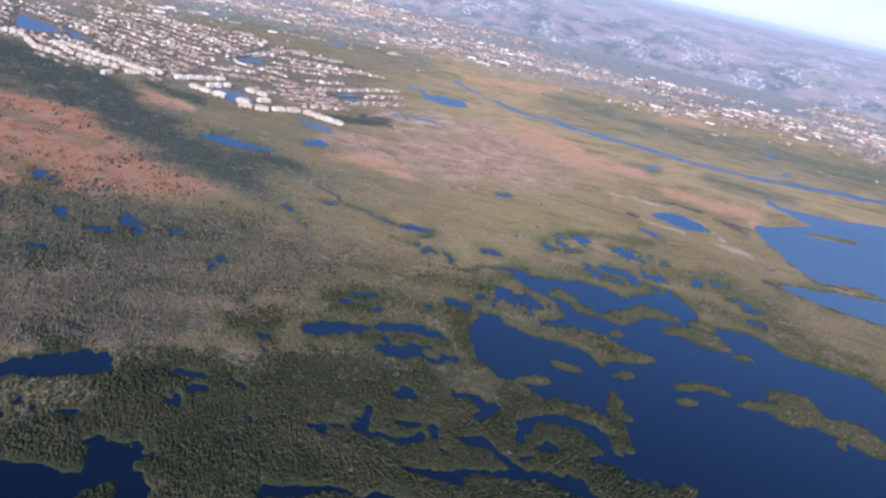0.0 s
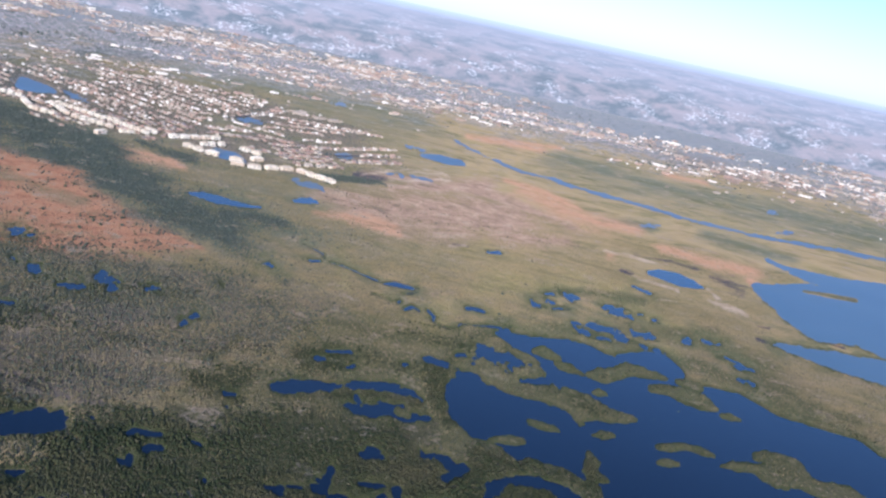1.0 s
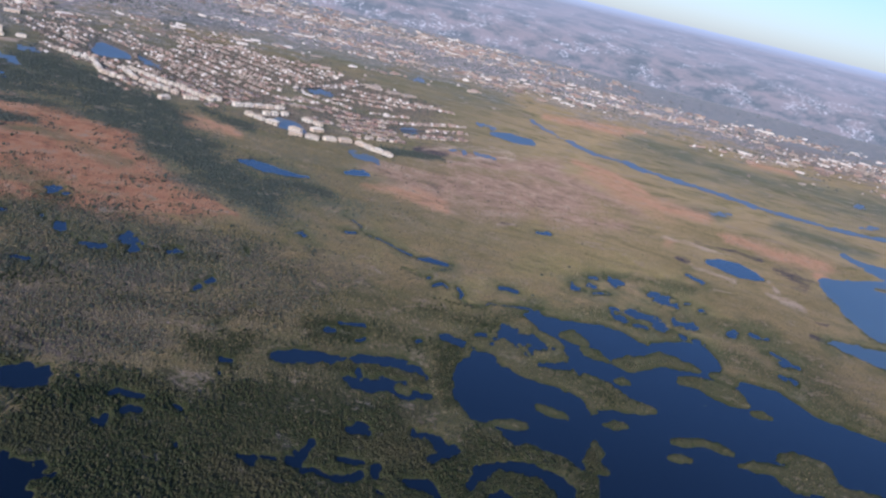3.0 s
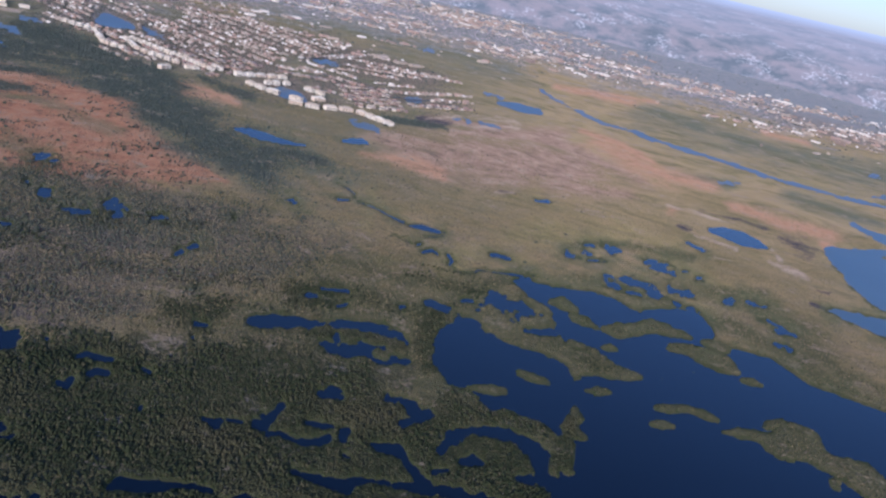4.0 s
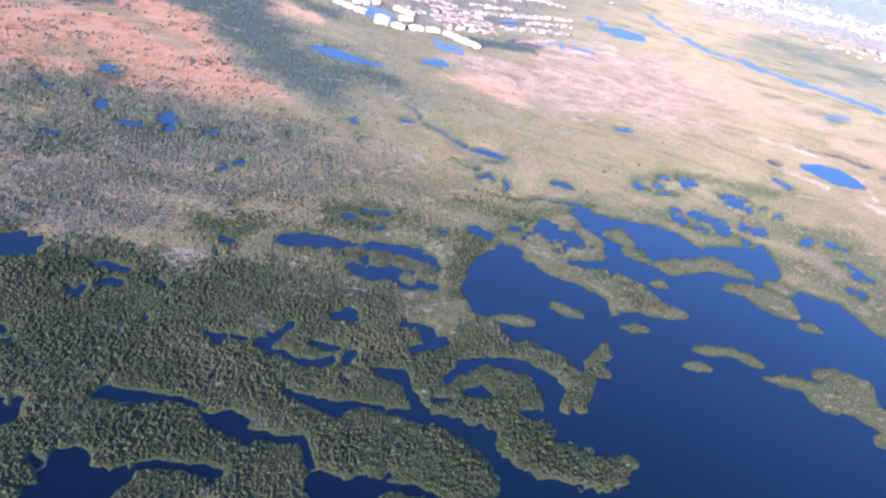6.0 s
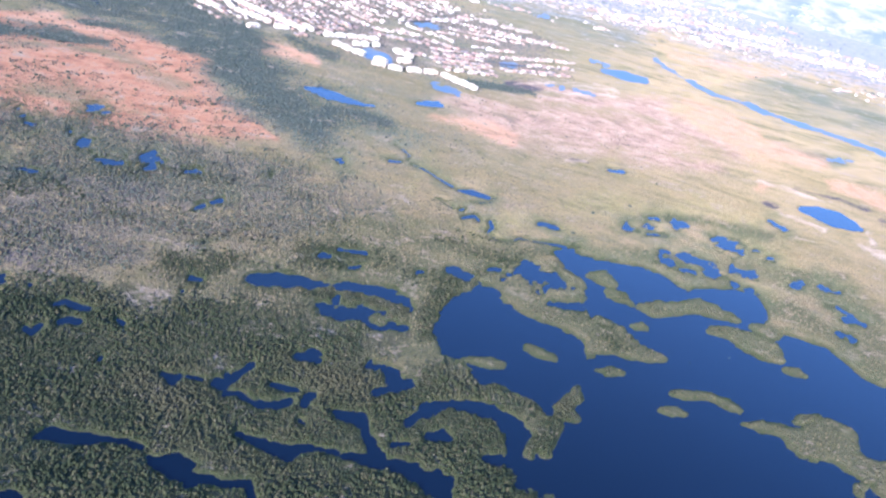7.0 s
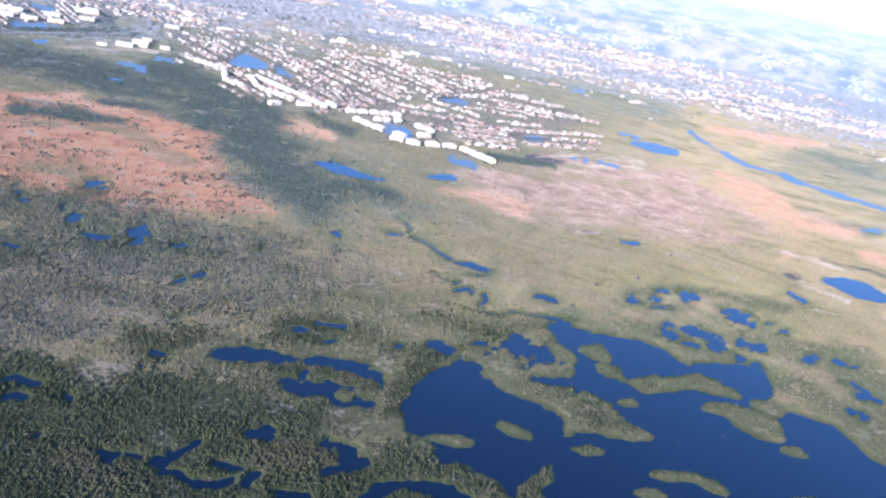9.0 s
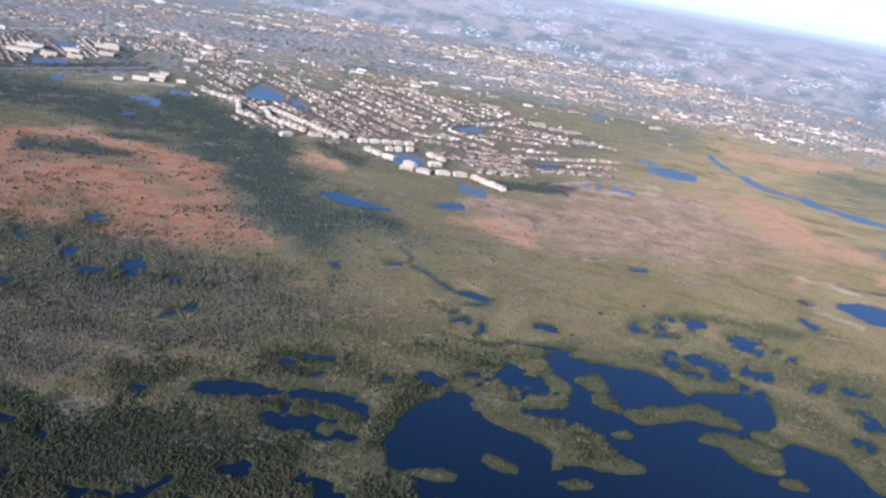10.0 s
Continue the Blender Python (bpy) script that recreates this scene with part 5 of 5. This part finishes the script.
def condos():
    used = {}
    big, mid_, small = make_condo(21, 10, 2), make_condo(16, 9, 2), make_condo(11, 8, 2)
    west = [((-866, 1776), (-784, 1760), 5, small), ((-775, 1738), (-726, 1671), 4, mid_), ((-726, 1671), (-678, 1659), 3, small),
            ((-735, 1760), (-672, 1688), 5, small), ((-664, 1682), (-581, 1658), 5, small), ((-732, 1774), (-528, 1675), 14, small),
            ((-563, 1637), (-546, 1655), 2, small), ((-579, 1579), (-573, 1602), 2, small), ((-546, 1711), (-523, 1694), 2, small)]
    centre = [((-498, 1685), (-437, 1779), 5, mid_), ((-460, 1646), (-419, 1626), 2, mid_), ((-417, 1622), (-391, 1622), 1, big),
              ((-442, 1680), (-424, 1709), 2, small), ((-423, 1714), (-413, 1732), 1, small), ((-388, 1726), (-344, 1709), 2, mid_),
              ((-352, 1642), (-326, 1670), 1, big), ((-375, 1617), (-349, 1611), 1, big), ((-363, 1576), (-313, 1589), 2, big),
              ((-313, 1598), (-274, 1641), 2, big), ((-268, 1639), (-199, 1605), 4, mid_)]
    rows = west + centre
    for (x0, y0), (x1, y1), n, master in rows:
        turn = math.degrees(math.atan2(y1 - y0, x1 - x0))
        for k in range(n):
            f = (k + 0.5) / n
            x, y = x0 + f * (x1 - x0), y0 + f * (y1 - y0)
            PLACED.append((x, y, 14))
            put(used, master, x, y, turn + rng.uniform(-4, 4))


condos()


def suburb():
    """Rows of houses along the streets, the nearest as things, the rest joined."""
    masters = [make_house(6.2, 4.8, 2.3, 1.5), make_house(7.0, 5, 2.4, 1.6), make_house(5.4, 4.6, 3.6, 1.4)]
    used = {}
    spots = []
    # long streets of the west side
    a = radians(-35)
    along, across, origin = Vector((math.cos(a), math.sin(a))), Vector((-math.sin(a), math.cos(a))), Vector((-620, 1960))
    for row in range(-15, 26):
        for side in (-7, 7):
            for k in range(-95, 95):
                q = origin + along * (k * 8.2 + rng.uniform(-1.8, 1.8)) + across * (row * 41 + side + rng.uniform(-1.5, 1.5) + 8 * math.sin(k * 0.06 + row * 1.7))
                if q.x < -505 and (k + row * 7) % 19 > 1:
                    spots.append((q.x, q.y, -35))
    # closes of the east side
    closes = [((-382, 1764), (-298, 1744)), ((-360, 1838), (-272, 1936)), ((-345, 1802), (-258, 1887)), ((-326, 1769), (-244, 1841)), ((-305, 1733), (-234, 1799)),
              ((-286, 1699), (-215, 1765)), ((-326, 1975), (-270, 2061)), ((-285, 1924), (-167, 2124)), ((-250, 1887), (-146, 2046)), ((-225, 1831), (-130, 1966))]
    closes += [((-458, 2223), (-245, 2298)), ((-499, 2031), (-363, 1981)), ((-505, 2044), (-455, 2318)), ((-407, 2190), (-211, 2285)), ((-494, 1881), (-418, 1945)),
               ((-477, 1823), (-376, 1875)), ((-470, 1950), (-330, 1900)), ((-430, 2050), (-310, 2110)), ((-450, 2110), (-280, 2190))]
    CLOSES.extend(closes)
    for (x0, y0), (x1, y1) in closes:
        length = math.hypot(x1 - x0, y1 - y0)
        turn = math.degrees(math.atan2(y1 - y0, x1 - x0))
        nx, ny = -(y1 - y0) / length, (x1 - x0) / length
        for k in range(int(length / 8)):
            for side in (-7, 7):
                f = (k + 0.5) * 8 / length
                spots.append((x0 + f * (x1 - x0) + side * nx, y0 + f * (y1 - y0) + side * ny, turn))
    sx, sy, st = np.array(spots).T
    keep = ((zone_weights(sx, sy)["town"] > 0.42) | (sx > -505)) & (shore_distance(sx, sy) > 6) & (rng.random(len(sx)) < 0.72)
    sx, sy, st = sx[keep], sy[keep], st[keep]
    order = np.argsort(np.hypot(sx - HUB[0], sy - HUB[1]))
    made, rest = 0, []
    for k in order:
        x, y = float(sx[k]), float(sy[k])
        if not free_spot(x, y, 6.6):
            continue
        turn = st[k] + rng.uniform(-8, 8)
        if made < 300:
            put(used, masters[int(rng.integers(0, 3))], x, y, turn)
            made += 1
        else:
            rest.append((x, y, turn, rng.uniform(4.8, 7.5), rng.uniform(4.2, 5.4), rng.uniform(2.2, 3.4)))
    return rest


CLOSES = []
REST = suburb()


def joined_houses(name, rows, mat, label):
    cos, faces = [], []
    quad = ((0, 1, 5, 4), (1, 2, 6, 5), (2, 3, 7, 6), (3, 0, 4, 7), (4, 5, 9, 8), (6, 7, 8, 9))
    tri = ((5, 6, 9), (7, 4, 8))
    for x, y, turn, length, depth, height in rows:
        c, s = math.cos(radians(turn)), math.sin(radians(turn))
        base = len(cos)
        rise = 2.0 if length < 20 else 0.6
        local = [(i * length / 2, j * depth / 2, z) for z in (0.2, height) for i, j in ((-1, -1), (1, -1), (1, 1), (-1, 1))]
        local += [(-max(length - depth, 1) / 2, 0, height + rise), (max(length - depth, 1) / 2, 0, height + rise)]
        cos += [(x + a * c - b * s, y + a * s + b * c, z) for a, b, z in local]
        faces += [tuple(base + q for q in f) for f in quad + tri]
    mesh = bpy.data.meshes.new(name)
    mesh.from_pydata(cos, [], faces)
    mesh.materials.append(mat)
    tagged(new(name, mesh), label, "houses", kind="stuff")


joined_houses("suburb_houses", REST, FAR_WALL, "rows of pale suburb houses farther off")


def far_town():
    x, y = candidates(70000, 2300, 4740)
    w = zone_weights(x, y)
    bands = fbm(x * 0.45 + y * 0.16, (y - x * 0.35) * 1.5, 230, 4)
    chance = np.clip(np.maximum(w["town"] * (0.4 + 1.2 * bands), w["city"] * (0.09 + 1.2 * bands)), 0, 1)
    keep = (shore_distance(x, y) > 10) & (rng.random(len(x)) < chance) & ~((x < -480) & (np.hypot(x - HUB[0], y - HUB[1]) < 2450))
    rows = []
    for a, b in zip(x[keep], y[keep]):
        turn = -33 + rng.choice([0, 90]) + rng.uniform(-8, 8)
        if rng.random() < 0.16:
            rows.append((a, b, turn, rng.uniform(18, 38), rng.uniform(10, 16), rng.uniform(4, 6.5)))
        else:
            rows.append((a, b, turn, rng.uniform(4.5, 8.5), rng.uniform(4.2, 6), rng.uniform(2.2, 3.6)))
    joined_houses("far_town_buildings", rows, FAR_WALL, "pale buildings of the far town")


far_town()


def make_hall(length, depth, height):
    top = new("hall_building")
    tagged(top, "large white flat-roofed hall among trees", "building", "large white halls")
    bm = bmesh.new()
    box_mesh(bm, length, depth, -0.5, height)
    part("wall", bm, WHITE_WALL, top)
    bm = bmesh.new()
    box_mesh(bm, length + 0.6, depth + 0.6, height + 0.01, height + 0.7)
    part("roof", bm, PALE_ROOF, top, "flat pale roof")
    return top


def halls():
    used = {}
    wide, mid_, low = make_hall(50, 18, 7), make_hall(30, 15, 6), make_hall(17, 10, 5)
    for x, y, turn, master in ((-1285, 1720, 40, wide), (-1330, 1790, 40, wide), (-1240, 1750, 40, mid_), (-1275, 1850, 35, mid_), (-1210, 1790, 35, mid_),
                               (-1310, 1990, 40, wide), (-1335, 2030, 40, mid_), (-1235, 1905, 40, mid_), (-1010, 1690, 40, low), (-1000, 1740, 35, mid_),
                               (-985, 1775, 40, low), (-1015, 1805, 35, mid_), (-965, 1815, 40, low), (-1035, 1850, 30, low), (-1155, 2085, 40, mid_)):
        put(used, master, x, y, turn)


halls()


def ribbon(name, pts, width, mat, label, z=1.6):
    bm = bmesh.new()
    last = None
    for k, (x, y) in enumerate(pts):
        a, b = Vector(pts[max(k - 1, 0)]), Vector(pts[min(k + 1, len(pts) - 1)])
        d = (b - a).normalized()
        n = Vector((-d.y, d.x)) * width / 2
        row = [bm.verts.new((x + n.x, y + n.y, z)), bm.verts.new((x - n.x, y - n.y, z)),
               bm.verts.new((x - n.x * 1.15, y - n.y * 1.15, 0.2)), bm.verts.new((x + n.x * 1.15, y + n.y * 1.15, 0.2))]
        if last:
            for i in range(4):
                bm.faces.new((last[i], last[(i + 1) % 4], row[(i + 1) % 4], row[i]))
        last = row
    bmesh.ops.recalc_face_normals(bm, faces=bm.faces)
    ob = part(name, bm, mat)
    return tagged(ob, label, "road", kind="structure")


ribbon("road_1", [(-1180, 1000), (-1125, 1519), (-1105, 1844), (-1172, 2092), (-1200, 2319), (-1260, 2520), (-1350, 2900)], 14, CONCRETE_ROAD, "pale concrete highway between woods and suburb")
ribbon("road_2", [(-1140, 1990), (-1350, 2250), (-1545, 2690), (-1750, 3200)], 10, CONCRETE_ROAD, "straight pale avenue through the far suburb")

# ---- streets of the suburb ----


def streets():
    for (x0, y0), (x1, y1) in CLOSES:
        n = max(2, int(math.hypot(x1 - x0, y1 - y0) / 25))
        pts = [(x0 + (x1 - x0) * k / n, y0 + (y1 - y0) * k / n) for k in range(n + 1)]
        count = 3 + len(STREETS)
        STREETS.append(ribbon(f"road_{count}", pts, 4.5, ASPHALT, "grey asphalt street between rows of houses"))


STREETS = []
streets()
